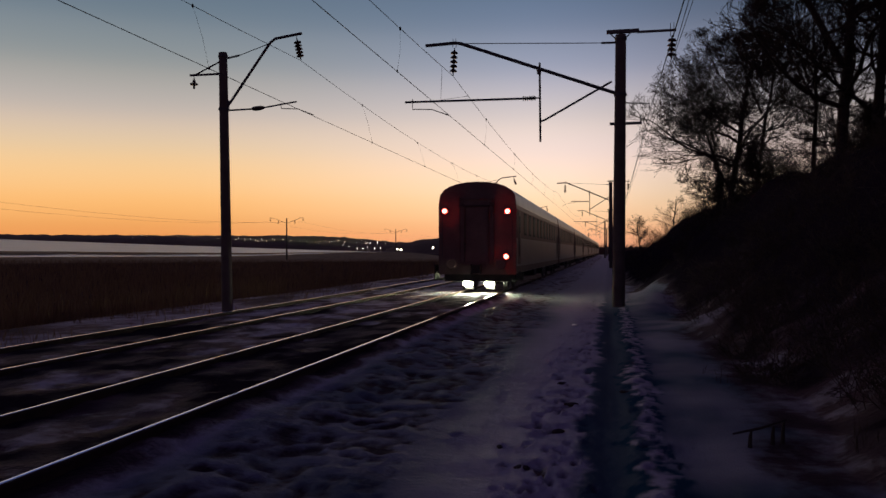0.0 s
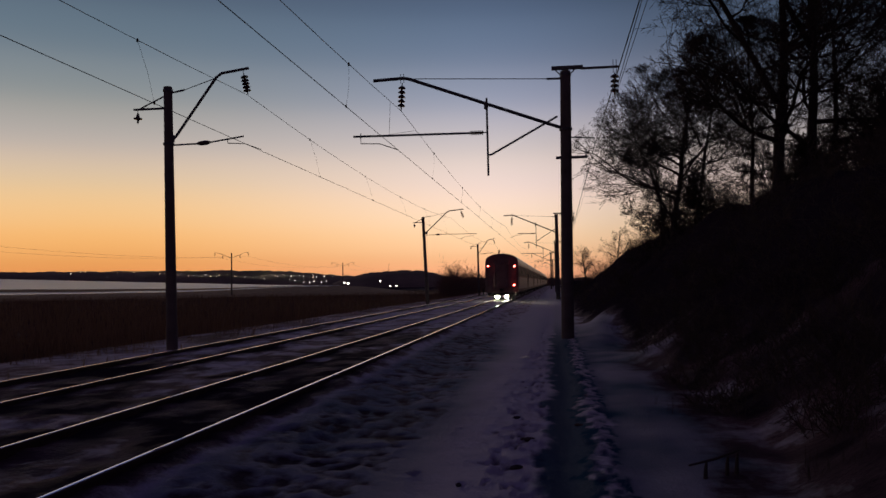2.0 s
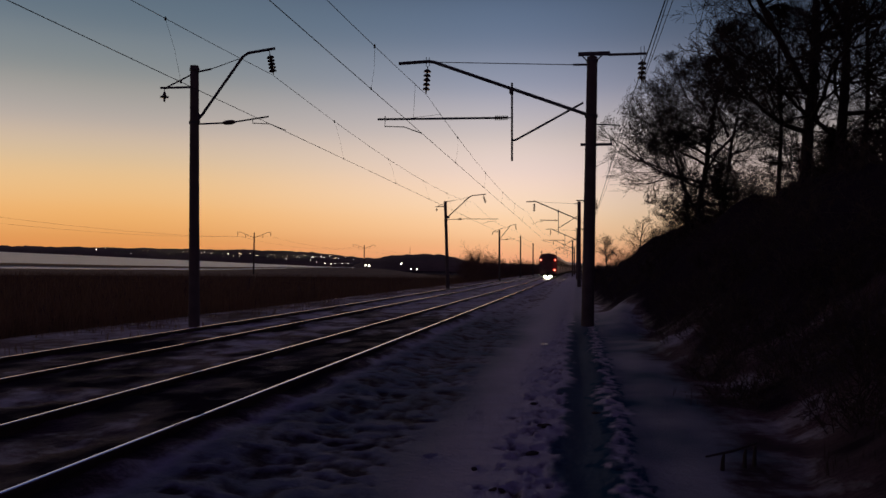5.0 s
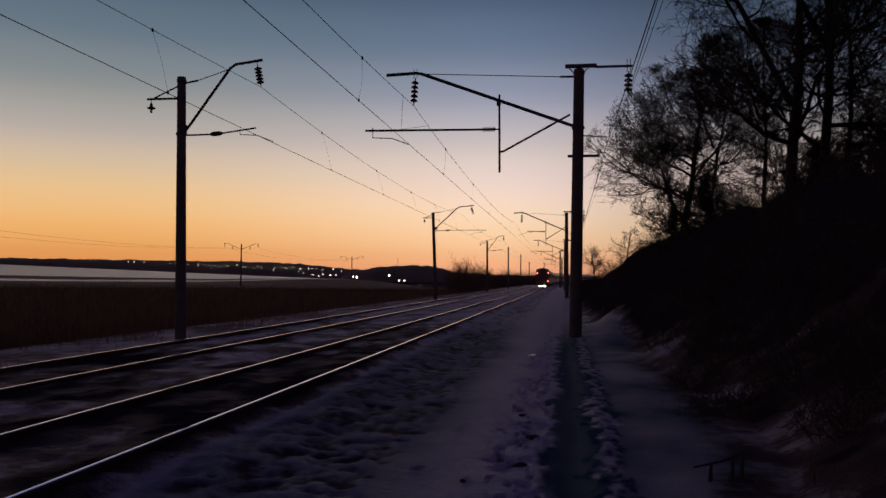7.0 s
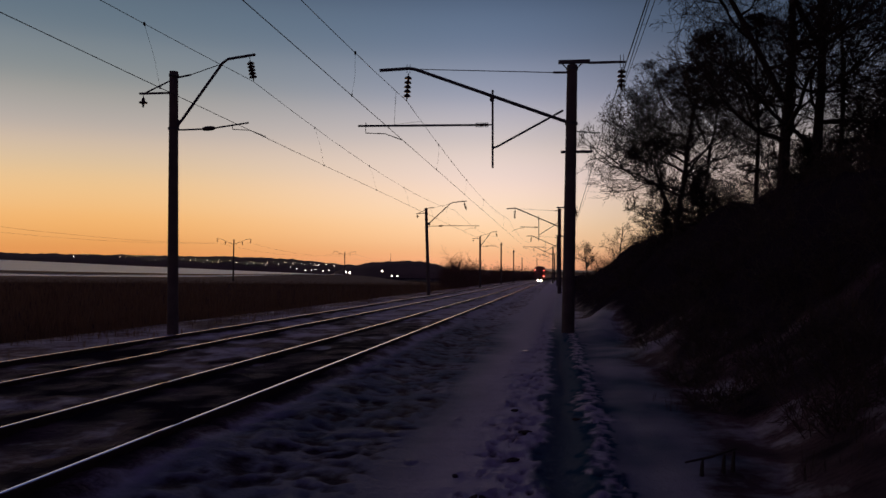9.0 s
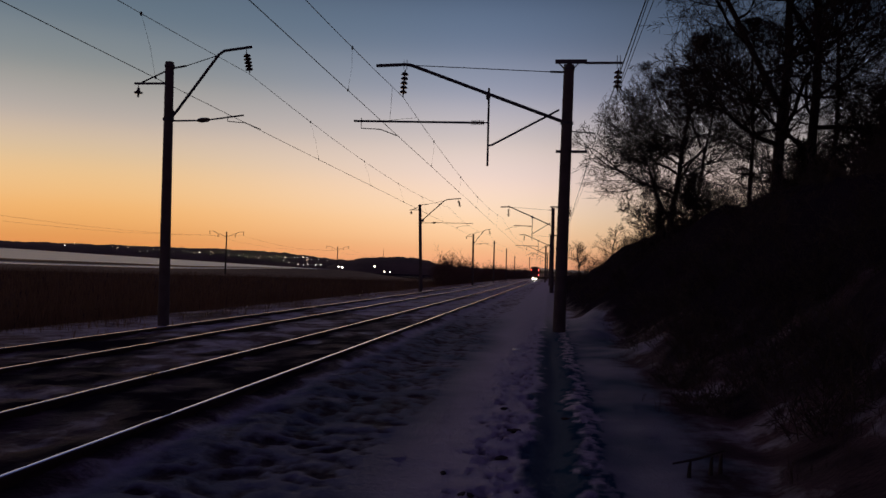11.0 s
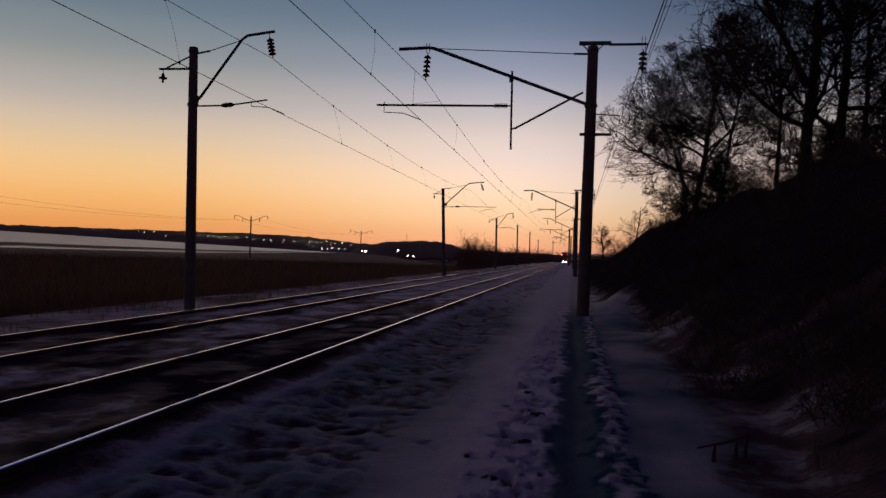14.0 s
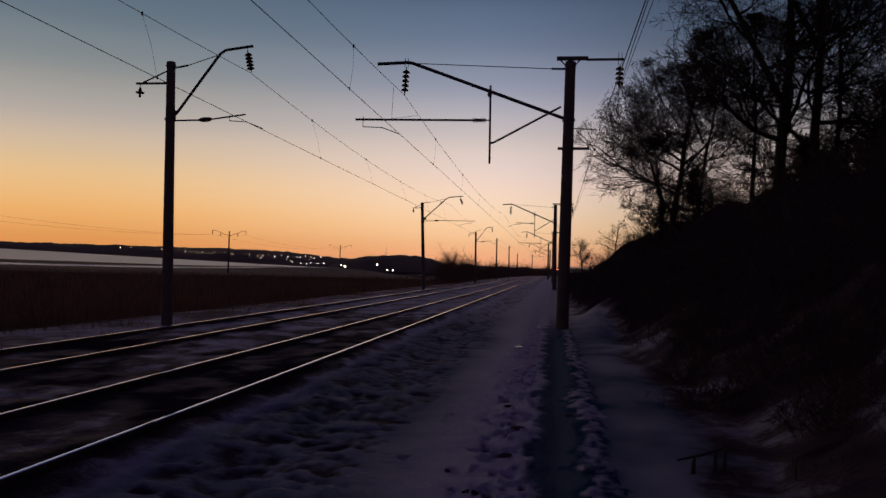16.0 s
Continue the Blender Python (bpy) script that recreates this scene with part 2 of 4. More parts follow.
def value_noise(x, y, seed=0):
    x, y = np.asarray(x, float), np.asarray(y, float)
    ix, iy = np.floor(x), np.floor(y)
    fx, fy = x - ix, y - iy
    fx, fy = fx * fx * (3 - 2 * fx), fy * fy * (3 - 2 * fy)
    a, b = lattice(ix, iy, seed), lattice(ix + 1, iy, seed)
    c, d = lattice(ix, iy + 1, seed), lattice(ix + 1, iy + 1, seed)
    return (a + (b - a) * fx) * (1 - fy) + (c + (d - c) * fx) * fy - 0.5


def fbm(x, y, octaves=4, seed=0):
    out, amp = 0.0, 1.0
    for k in range(octaves):
        out = out + amp * value_noise(x * 2 ** k, y * 2 ** k, seed + 17 * k)
        amp *= 0.5
    return out


def step(a, b, x):
    t = np.clip((x - a) / (b - a), 0, 1)
    return t * t * (3 - 2 * t)


BEND, RADIUS, ARC = 290.0, 300.0, 90.0


def bend(y):
    """How far the line has swung to the east at y: straight, a curve, straight again."""
    y = np.asarray(y, float)
    q = np.clip(y - BEND, 0, ARC)
    return q * q / (2 * RADIUS) + np.clip(y - BEND - ARC, 0, None) * ARC / RADIUS


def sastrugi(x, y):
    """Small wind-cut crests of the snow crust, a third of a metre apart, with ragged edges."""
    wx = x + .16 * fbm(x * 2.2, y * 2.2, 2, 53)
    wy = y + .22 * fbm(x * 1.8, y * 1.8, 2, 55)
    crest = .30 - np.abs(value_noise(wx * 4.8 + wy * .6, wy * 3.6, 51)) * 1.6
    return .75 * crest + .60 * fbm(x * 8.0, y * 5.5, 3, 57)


def land(x, y):
    """Height of the ground."""
    u = x - bend(y)
    z = 0.09 * step(-2.5, -3.1, u) + 0.075 * step(-3.45, -3.75, u) * step(-9.9, -9.5, u)
    z = z - 0.29 * step(-9.9, -11.2, u) - 0.75 * step(-14.5, -19.5, u)
    z = z + 0.55 * step(-60, -220, u)
    toe = 2.05 - 1.15 * step(27, 36, y) + 0.9 * value_noise(y * .16, y * 0 + 3.3, 5) + .5 * value_noise(y * .7, y * 0, 6)
    crest = toe + 4.5 + 1.0 * step(27, 36, y) + 1.2 * value_noise(y * .06, y * 0 + 8, 9)
    top = 4.1 + .55 * step(16, 24, y) * step(60, 44, y) + 0.7 * value_noise(y * .05, y * 0 + 1, 11) - 2.4 * step(62, 120, y)
    s = np.clip((u - toe) / (crest - toe), 0, 1)
    bank = top * (0.55 * s + 0.45 * s * s * (3 - 2 * s)) + 0.05 * np.clip(u - crest, 0, 60)
    z = z + bank
    z = z + step(0.05, .5, s) * (0.35 * fbm(x * .9, y * .9, 3, 21) + .12 * fbm(x * 3, y * 3, 2, 31))
    near = step(60, 30, y)
    trail = near * step(25, 21, y)
    z = z + .38 * np.exp(-((u - 1.7) / .75) ** 2 - ((y - 30.5) / 3.2) ** 2) + .20 * np.exp(-((u - 1.3) / .6) ** 2 - ((y - 24.6) / 1.2) ** 2) + .16 * np.exp(-((u - 1.95) / .4) ** 2 - ((y - 19.2) / .8) ** 2)
    # wind-rippled crust beside the rails
    edge = -1.50 - .012 * np.clip(y, 5, 30) + .35 * value_noise(y * .5, y * 0, 41)
    crust = step(-3.5, -3.1, u) * step(edge + .25, edge - .25, u)
    z = z + near * crust * (0.055 * sastrugi(x, y) + .012 * fbm(x * 1.2, y * 2.0, 2, 61))
    # trodden edge of the path, the rut and the row of footprints beside it
    tread = step(-1.0, -.55, u) * step(.0, -.3, u)
    z = z + near * tread * 0.13 * np.minimum(0, fbm(x * 6.2, y * 4.6, 2, 71) + .05)
    wob = .12 * value_noise(y * .5, y * 0 + 2, 81)
    rut = np.exp(-((u - .08 - wob) / .17) ** 2)
    ridge = np.exp(-((u - .43 - wob - .30 * fbm(x * 2.6, y * 2.1, 2, 83)) / .125) ** 2)
    rut2 = np.exp(-((u - .80 - wob) / .26) ** 2)
    z = z - trail * (0.055 * rut + 0.03 * rut2) + trail * ridge * (.010 + .055 * np.clip(fbm(x * 10.5, y * 7.5, 3, 91) + .05 + .5 * value_noise(y * .9, y * 0 + 4, 93) - .2, 0, 1))
    z = z + near * .03 * fbm(x * 1.1, y * 1.1, 3, 101)
    # stones between the rails
    bed = step(-10.3, -9.9, u) * step(-2.9, -3.3, u)
    z = z + near * bed * .05 * fbm(x * 4, y * 4, 3, 111) + bed * .05 * fbm(x * .7, y * .7, 2, 121)
    return z


def snow_and_shading(x, y):
    u = x - bend(y)
    c = np.full(np.shape(u), .98)
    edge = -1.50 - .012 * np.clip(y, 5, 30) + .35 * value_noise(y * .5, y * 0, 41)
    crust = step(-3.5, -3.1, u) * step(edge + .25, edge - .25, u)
    # lighter crests and darker troughs: the ripples' shading put into the colour
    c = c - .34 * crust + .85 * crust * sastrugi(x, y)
    bed = step(-10.5, -9.8, u) * step(-3.3, -3.8, u)
    # whiter with distance: the far bed's glow is put in as extra snow
    c = c - (.94 - .64 * step(9, 38, y)) * bed + .6 * bed * fbm(x * .9, y * .55, 3, 141) + .75 * bed * fbm(x * 2.6, y * 1.5, 3, 143)
    c = c + bed * .12 * np.exp(-((u + 6.5) / .9) ** 2)
    four = np.exp(-((u + 4.63) / .5) ** 2) + np.exp(-((u + 8.45) / .5) ** 2)
    c = c + bed * .10 * four
    c = c - .34 * step(-9.9, -10.6, u) - .22 * step(-11.2, -14, u) - .55 * step(-14.2, -17.5, u) + .5 * step(-10.2, -11.5, u) * fbm(x * .8, y * .5, 3, 145)
    tread = step(-1.0, -.55, u) * step(.1, -.3, u)
    # the lower spots of the tread are darker in colour
    c = c - .05 * tread - .8 * tread * np.clip(-fbm(x * 6.2, y * 4.6, 2, 71) - .05, 0, 1)
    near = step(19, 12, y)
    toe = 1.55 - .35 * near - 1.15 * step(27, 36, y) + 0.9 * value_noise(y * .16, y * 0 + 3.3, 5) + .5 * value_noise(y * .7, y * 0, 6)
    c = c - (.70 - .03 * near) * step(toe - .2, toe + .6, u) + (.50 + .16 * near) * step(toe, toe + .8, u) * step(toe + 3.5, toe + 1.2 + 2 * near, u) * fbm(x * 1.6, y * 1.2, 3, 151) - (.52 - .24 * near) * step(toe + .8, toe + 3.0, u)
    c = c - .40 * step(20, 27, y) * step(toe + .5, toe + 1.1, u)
    c = c + .72 * np.exp(-((u - 1.6) / .75) ** 2 - ((y - 30.2) / 2.2) ** 2) + .7 * np.exp(-((u - 1.95) / .45) ** 2 - ((y - 19.2) / 1.0) ** 2)
    return np.clip(c, 0, 1)


def dark_blue_snow(x, y):
    """How far the snow turns dark blue: the rut, the flat and footprints beside it, the wind crust."""
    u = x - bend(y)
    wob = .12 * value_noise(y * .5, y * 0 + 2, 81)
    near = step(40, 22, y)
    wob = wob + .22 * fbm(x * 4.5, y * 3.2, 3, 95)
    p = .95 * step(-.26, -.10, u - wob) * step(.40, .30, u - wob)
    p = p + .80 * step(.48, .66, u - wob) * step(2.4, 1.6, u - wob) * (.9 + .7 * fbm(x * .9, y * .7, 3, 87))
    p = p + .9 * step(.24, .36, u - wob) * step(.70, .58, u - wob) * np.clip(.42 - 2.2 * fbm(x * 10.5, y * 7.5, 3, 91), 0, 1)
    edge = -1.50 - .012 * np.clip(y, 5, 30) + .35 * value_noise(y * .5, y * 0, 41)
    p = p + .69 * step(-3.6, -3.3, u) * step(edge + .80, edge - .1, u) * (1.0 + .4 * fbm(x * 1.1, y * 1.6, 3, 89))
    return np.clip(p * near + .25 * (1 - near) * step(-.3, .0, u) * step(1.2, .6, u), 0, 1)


def spread(lo, hi, first):
    out = [lo]
    d = first
    while out[-1] < hi:
        out.append(out[-1] + d)
        d *= 1.22
    return out


def footprints(X, Y):
    """Pits of boots along the edge of the path and beside the rut; returns depth and how much darker each pit is."""
    rng = np.random.RandomState(3)
    depth, dark = np.zeros(X.shape), np.zeros(X.shape)
    row_y = Y[:, 0]
    for k in range(300):
        y0 = 5.6 + 24 * rng.uniform() ** 1.5
        side = rng.uniform()
        u0 = rng.normal(-.42, .20) if side < .62 else (rng.normal(.44, .10) if side < .82 else rng.uniform(-1.6, 1.3))
        a, b = rng.uniform(.025, .048), rng.uniform(.045, .10)
        rows = np.nonzero(abs(row_y - y0) < .6)[0]
        if not len(rows):
            continue
        sl = slice(rows[0], rows[-1] + 1)
        q = np.sqrt(((X[sl] - u0) / a) ** 2 + ((Y[sl] - y0) / b) ** 2)
        depth[sl] += -.030 * step(1.15, .55, q) + .014 * np.exp(-((q - 1.45) / .28) ** 2)
        dark[sl] += .30 * step(1.2, .8, q)
    return depth, np.minimum(dark, .5)


def build_ground():
    xs = sorted(set([round(-13.6 - v, 3) for v in spread(0, 3200, .5)] + list(np.round(np.arange(-13.6, -3.6, .16), 3))
                    + list(np.round(np.arange(-3.6, -1.1, .05), 3)) + list(np.round(np.arange(-1.1, .7, .03), 3)) + list(np.round(np.arange(.7, 2.6, .06), 3)) + list(np.round(np.arange(2.6, 10, .2), 3)) + [round(10 + v, 3) for v in spread(0, 3200, .4)]))
    ys = [-300, -120, -50, -20, -8, -2, 2]
    while ys[-1] < 4200:
        y = ys[-1]
        ys.append(y + (.6 if y < 5 else max(.036, .0062 * y) if y < 40 else .0095 * y if y < 70 else .02 * y if y < 420 else .1 * y))
    X, Y = np.meshgrid(np.array(xs, float), np.array(ys, float))
    Z = land(X, Y)
    pits, dark = footprints(X, Y)
    Z = Z + pits
    nx, ny = len(xs), len(ys)
    me = bpy.data.meshes.new("ground")
    co = np.stack([X, Y, Z], -1).reshape(-1, 3)
    i = (np.arange(ny - 1)[:, None] * nx + np.arange(nx - 1)).ravel()
    quads = np.stack([i, i + 1, i + nx + 1, i + nx], -1)
    me.vertices.add(len(co))
    me.vertices.foreach_set("co", co.ravel())
    me.loops.add(quads.size)
    me.loops.foreach_set("vertex_index", quads.ravel())
    me.polygons.add(len(quads))
    me.polygons.foreach_set("loop_start", np.arange(len(quads)) * 4)
    me.polygons.foreach_set("use_smooth", np.ones(len(quads), bool))
    me.update(calc_edges=True)
    att = me.attributes.new("snow_and_shading", "FLOAT", "POINT")
    att.data.foreach_set("value", np.clip(snow_and_shading(X, Y) - dark, 0, 1).ravel())
    blue_data = me.attributes.new("dark_blue_snow", "FLOAT", "POINT")
    blue_data.data.foreach_set("value", dark_blue_snow(X, Y).ravel())
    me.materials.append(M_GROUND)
    tagged(new("ground", me), "snow-covered trackside ground with trodden path and brushy bank", "ground", kind="structure")


build_ground()


# ------------------------------------------------------------------ distance: snowfield, ridge, mound
def bearing(az, dist, z):
    return (dist * math.sin(radians(az)), dist * math.cos(radians(az)), z)


def near_edge(az):
    """Elevation of the snowfield's near shore, which closes on the far one towards the north."""
    return -.34 + .27 * float(step(-27, -15.2, az))


def build_distance():
    verts, faces = [], []
    n, rows = 60, 6
    for i in range(n + 1):
        az = -62 + 47.0 * i / n
        far = -0.06 + max(0, -16.5 - az) / 19.75 * .70
        far = min(far, .85)
        for k in range(rows + 1):
            f = k / rows
            d = 245 + 700 * f ** 1.5
            low = near_edge(az)
            el = low + (far - low) * f ** .8
            verts.append(bearing(az, d, 1.8 + d * math.tan(radians(el))))
    for i, k in itertools.product(range(n), range(rows)):
        a = i * (rows + 1) + k
        faces.append((a, a + rows + 1, a + rows + 2, a + 1))
    tagged(new("snowfield", mesh_of("snowfield", verts, faces, M_SNOWFIELD, True)), "pale frozen snowfield beyond the reed beds", "snowfield", kind="structure")

    vs, fs = [], []
    for i in range(81):
        az = -62 + 54.0 * i / 80
        top = 1.79 + 245.5 * math.tan(radians(near_edge(az)))
        top = top - (top + .8) * float(step(-15.2, -8.5, az))
        vs += [bearing(az, 196, -.75), bearing(az, 225, -.75 + .62 * (top + .75)), bearing(az, 245.5, top)]
    for i, k in itertools.product(range(80), range(2)):
        a = i * 3 + k
        fs.append((a, a + 3, a + 4, a + 1))
    tagged(new("marsh_shore", mesh_of("marsh_shore", vs, fs, M_REED, True)), "low shore of dead marsh grass before the frozen snowfield", "marsh", kind="structure")

    vs, fs = [], []
    for i in range(161):
        az = -62 + 45.2 * i / 160
        far = min(-0.06 + max(0, -16.5 - az) / 19.75 * .70, .85)
        wob = .04 * float(fbm(np.array([i * .11]), np.array([2.0]), 3, 5)[0])
        for f in (.10 + wob, .25 + .5 * wob):
            d = 245 + 700 * f ** 1.5
            low = near_edge(az)
            el = low + (far - low) * f ** .8 + .012
            vs.append(bearing(az, d, 1.8 + d * math.tan(radians(el))))
    for i in range(160):
        fs.append((2 * i, 2 * i + 2, 2 * i + 3, 2 * i + 1))
    tagged(new("marsh_strip", mesh_of("marsh_strip", vs, fs, M_REED, True)), "strip of dead marsh grass across the frozen snowfield", "marsh", kind="structure")

    def ridge(name, d0, knots, label, rough):
        azs = np.arange(knots[0][0], knots[-1][0], .12)
        els = np.interp(azs, [k[0] for k in knots], [k[1] for k in knots])
        vs, fs = [], []
        cols = 7
        for az, el in zip(azs, els):
            for k in range(cols):
                f = k / (cols - 1)
                d = d0 * (1 + .30 * f)
                w = math.sin(min(f, .72) / .72 * math.pi / 2)
                bumpy = rough * float(fbm(np.array([az * 2.6]), np.array([f * 3.0]), 4, 7)[0]) * w
                vs.append(bearing(az, d, -2.5 + (1.8 + d0 * 1.2 * math.tan(radians(el)) + 2.5 + bumpy * d0 / 1000) * w * (1 if f <= .72 else 1 - (f - .72) * .8)))
        for i, k in itertools.product(range(len(azs) - 1), range(cols - 1)):
            a = i * cols + k
            fs.append((a, a + cols, a + cols + 1, a + 1))
        tagged(new(name, mesh_of(name, vs, fs, M_HILL, True)), label, "hill", kind="structure")
    ridge("backdrop_ridge", 1000, [(-75, 1.2), (-50, 1.12), (-36, 1.08), (-30, 1.1), (-22.6, 1.08), (-18.6, 1.0), (-17, .82), (-15, .66), (-9, .45), (0, .25), (20, .3), (60, .5)],
          "long dark ridge with a scattered settlement", 1.6)
    ridge("backdrop_mound", 520, [(-15.6, .1), (-14.6, .55), (-13, .80), (-11, .96), (-9.6, .92), (-8.6, .78), (-7.4, .42), (-6.2, .15)], "low dark mound with bare scrub", 1.3)


build_distance()


# ------------------------------------------------------------------ track
RAILS = ((-3.83, -5.43), (-7.60, -9.31))


def build_rail(u0):
    ys = list(np.arange(-20, 60, 4.0)) + list(np.arange(60, 640, 6.0))
    prof_head = [(-.036, -.035), (-.036, -.006), (-.030, 0.0), (.030, 0.0), (.036, -.006), (.036, -.035)]
    prof_foot = [(-.012, -.035), (.012, -.035), (.012, -.14), (.075, -.165), (.075, -.18), (-.075, -.18), (-.075, -.165), (-.012, -.14)]

    def sweep(prof):
        vs, fs = [], []
        n = len(prof)
        for y in ys:
            x = u0 + float(bend(y))
            for px, pz in prof:
                vs.append((x + px, y, .25 + pz))
        for i in range(len(ys) - 1):
            for k in range(n):
                a, b = i * n + k, i * n + (k + 1) % n
                fs.append((a, b, b + n, a + n))
        return vs, fs
    r = thing("rail", pose(0, 0, 0), "steel running rail with polished head, snow against its foot", "rail", "running rails")
    part_mesh("rail_head", mesh_of("rail_head", *sweep(prof_head), M_RAIL), r)
    part_mesh("running_band", mesh_of("running_band", *sweep([(-.021, .0005), (-.016, .0028), (0, .0036), (.016, .0028), (.021, .0005)]), M_RAILTOP), r, "narrow polished running band")
    part_mesh("rail_foot", mesh_of("rail_foot", *sweep(prof_foot), M_RAIL), r, "rusty web and foot")


for u0 in itertools.chain(*RAILS):
    build_rail(u0)


# ------------------------------------------------------------------ overhead line masts
def insulator(bm, a, b, discs, radius, sides=12):
    a, b = Vector(a), Vector(b)
    n = (b - a).length
    prof = [(0, .018), (n * .08, .018)]
    for k in range(discs):
        t0 = n * (.10 + .80 * k / discs)
        t1 = n * (.10 + .80 * (k + 1) / discs)
        h = t1 - t0
        prof += [(t0, .03), (t0 + h * .25, radius * .75), (t0 + h * .55, radius), (t0 + h * .65, radius * .95), (t0 + h * .70, .035)]
    prof += [(n * .93, .018), (n, .018)]
    return lathe(bm, a, b - a, prof, sides)


def ribbed(bm, a, b, radius):
    return insulator(bm, a, b, 7, radius, 10)


def pole_part(mast, lean, height, r0, r1):
    bm = bmesh.new()
    pts = [(lean * f, 0, -.5 + (height + .5) * f) for f in (0, .06, .3, .6, .9, 1)]
    tube(bm, pts, [r0 + (r1 - r0) * f for f in (0, .06, .3, .6, .9, 1)], 16)
    part("pole", bm, M_CONCRETE, mast, "tapered round concrete pole", True)
    for z, r in ((height - .12, r1), (height * .78, r1 + .02)):
        bm = bmesh.new()
        lathe(bm, (lean * z / height, 0, z - .04), (0, 0, 1), [(0, r + .022), (.08, r + .022)], 14)
        part("clamp_band", bm, M_STEEL, mast)


def west_mast(x, y, z, long_arm, lean=-.15, height=8.42):
    """Mast of the far track: a bent strut on the pole, insulator string, hinged arm; on its outer side a feeder bracket."""
    m = thing("catenary_mast", pose(x, y, z), "round concrete overhead-line mast with bent steel bracket beside the track", "catenary mast", "masts of the far track")
    pole_part(m, lean, height, .180, .135)
    out = 1.45 if long_arm else 1.0

    def P(x, zz):
        return (x * (out if x > .2 else 1) + (lean + .15) * zz / 8.42, 0, zz)
    bm = bmesh.new()
    tube(bm, [P(-.05, 6.62), P(.14, 6.82), P(1.50, 8.66), P(1.68, 8.78), P(2.58, 8.90)], .046)
    box(bm, (P(-.16, 0)[0] - .02, -.05, 6.62), (P(.16, 0)[0] - .10, .05, 6.86), .01)
    part("bracket", bm, M_STEEL, m)
    bm = bmesh.new()
    tube(bm, [P(-.05, 8.22), P(.42, 8.30)], .032)
    tube(bm, [P(.42, 8.30), P(1.5, 8.64)], .014, 6)
    part("tie_rod", bm, M_STEEL, m)
    bm = bmesh.new()
    tube(bm, [P(2.40, 8.90), P(2.41, 8.72)], .012, 6)
    insulator(bm, P(2.41, 8.74), P(2.55, 8.06), 5, .125)
    part("insulator_string", bm, M_PORCELAIN, m, "string of brown porcelain insulator discs", True)
    end = 4.72 if long_arm else 2.40
    zr = 6.52
    rise = 0.05 if long_arm else .2
    bm = bmesh.new()
    tube(bm, [(-.2, 0, zr), (.88, 0, zr + .02)], .028)
    tube(bm, [(1.28, 0, zr + .05), (end, 0, zr + rise)], .026)
    part("registration_arm", bm, M_STEEL, m)
    bm = bmesh.new()
    lathe(bm, (.84, 0, zr + .02), (.46, 0, .035), [(0, .02), (.04, .05), (.14, .075), (.32, .075), (.42, .05), (.46, .02)], 12)
    part("arm_insulator", bm, M_PORCELAIN, m, "", True)
    bm = bmesh.new()
    if long_arm:
        tube(bm, [(4.40, 0, zr + .05), (4.40, 0, zr - .15), (3.75, 0, zr - .20), (3.15, 0, zr - .42)], .015, 6)
    else:
        tube(bm, [(1.87, 0, zr + .17), (1.87, 0, zr), (2.45, 0, zr - .04), (2.98, 0, zr - .25)], .015, 6)
    part("steady_arm", bm, M_STEEL, m)
    bm = bmesh.new()
    box(bm, (-1.32, -.03, 7.70), (-.18, .03, 7.76))
    tube(bm, [(-.20, 0, 8.16), (-1.08, 0, 7.76)], .026)
    part("feeder_bracket", bm, M_STEEL, m)
    bm = bmesh.new()
    tube(bm, [(-1.18, 0, 7.72), (-1.18, 0, 7.58)], .012, 6)
    lathe(bm, (-1.18, 0, 7.60), (0, 0, -1), [(0, .03), (.06, .05), (.12, .06), (.15, .14), (.19, .13), (.20, .04), (.32, .03)], 12)
    part("bell_insulator", bm, M_PORCELAIN, m, "", True)
    return m


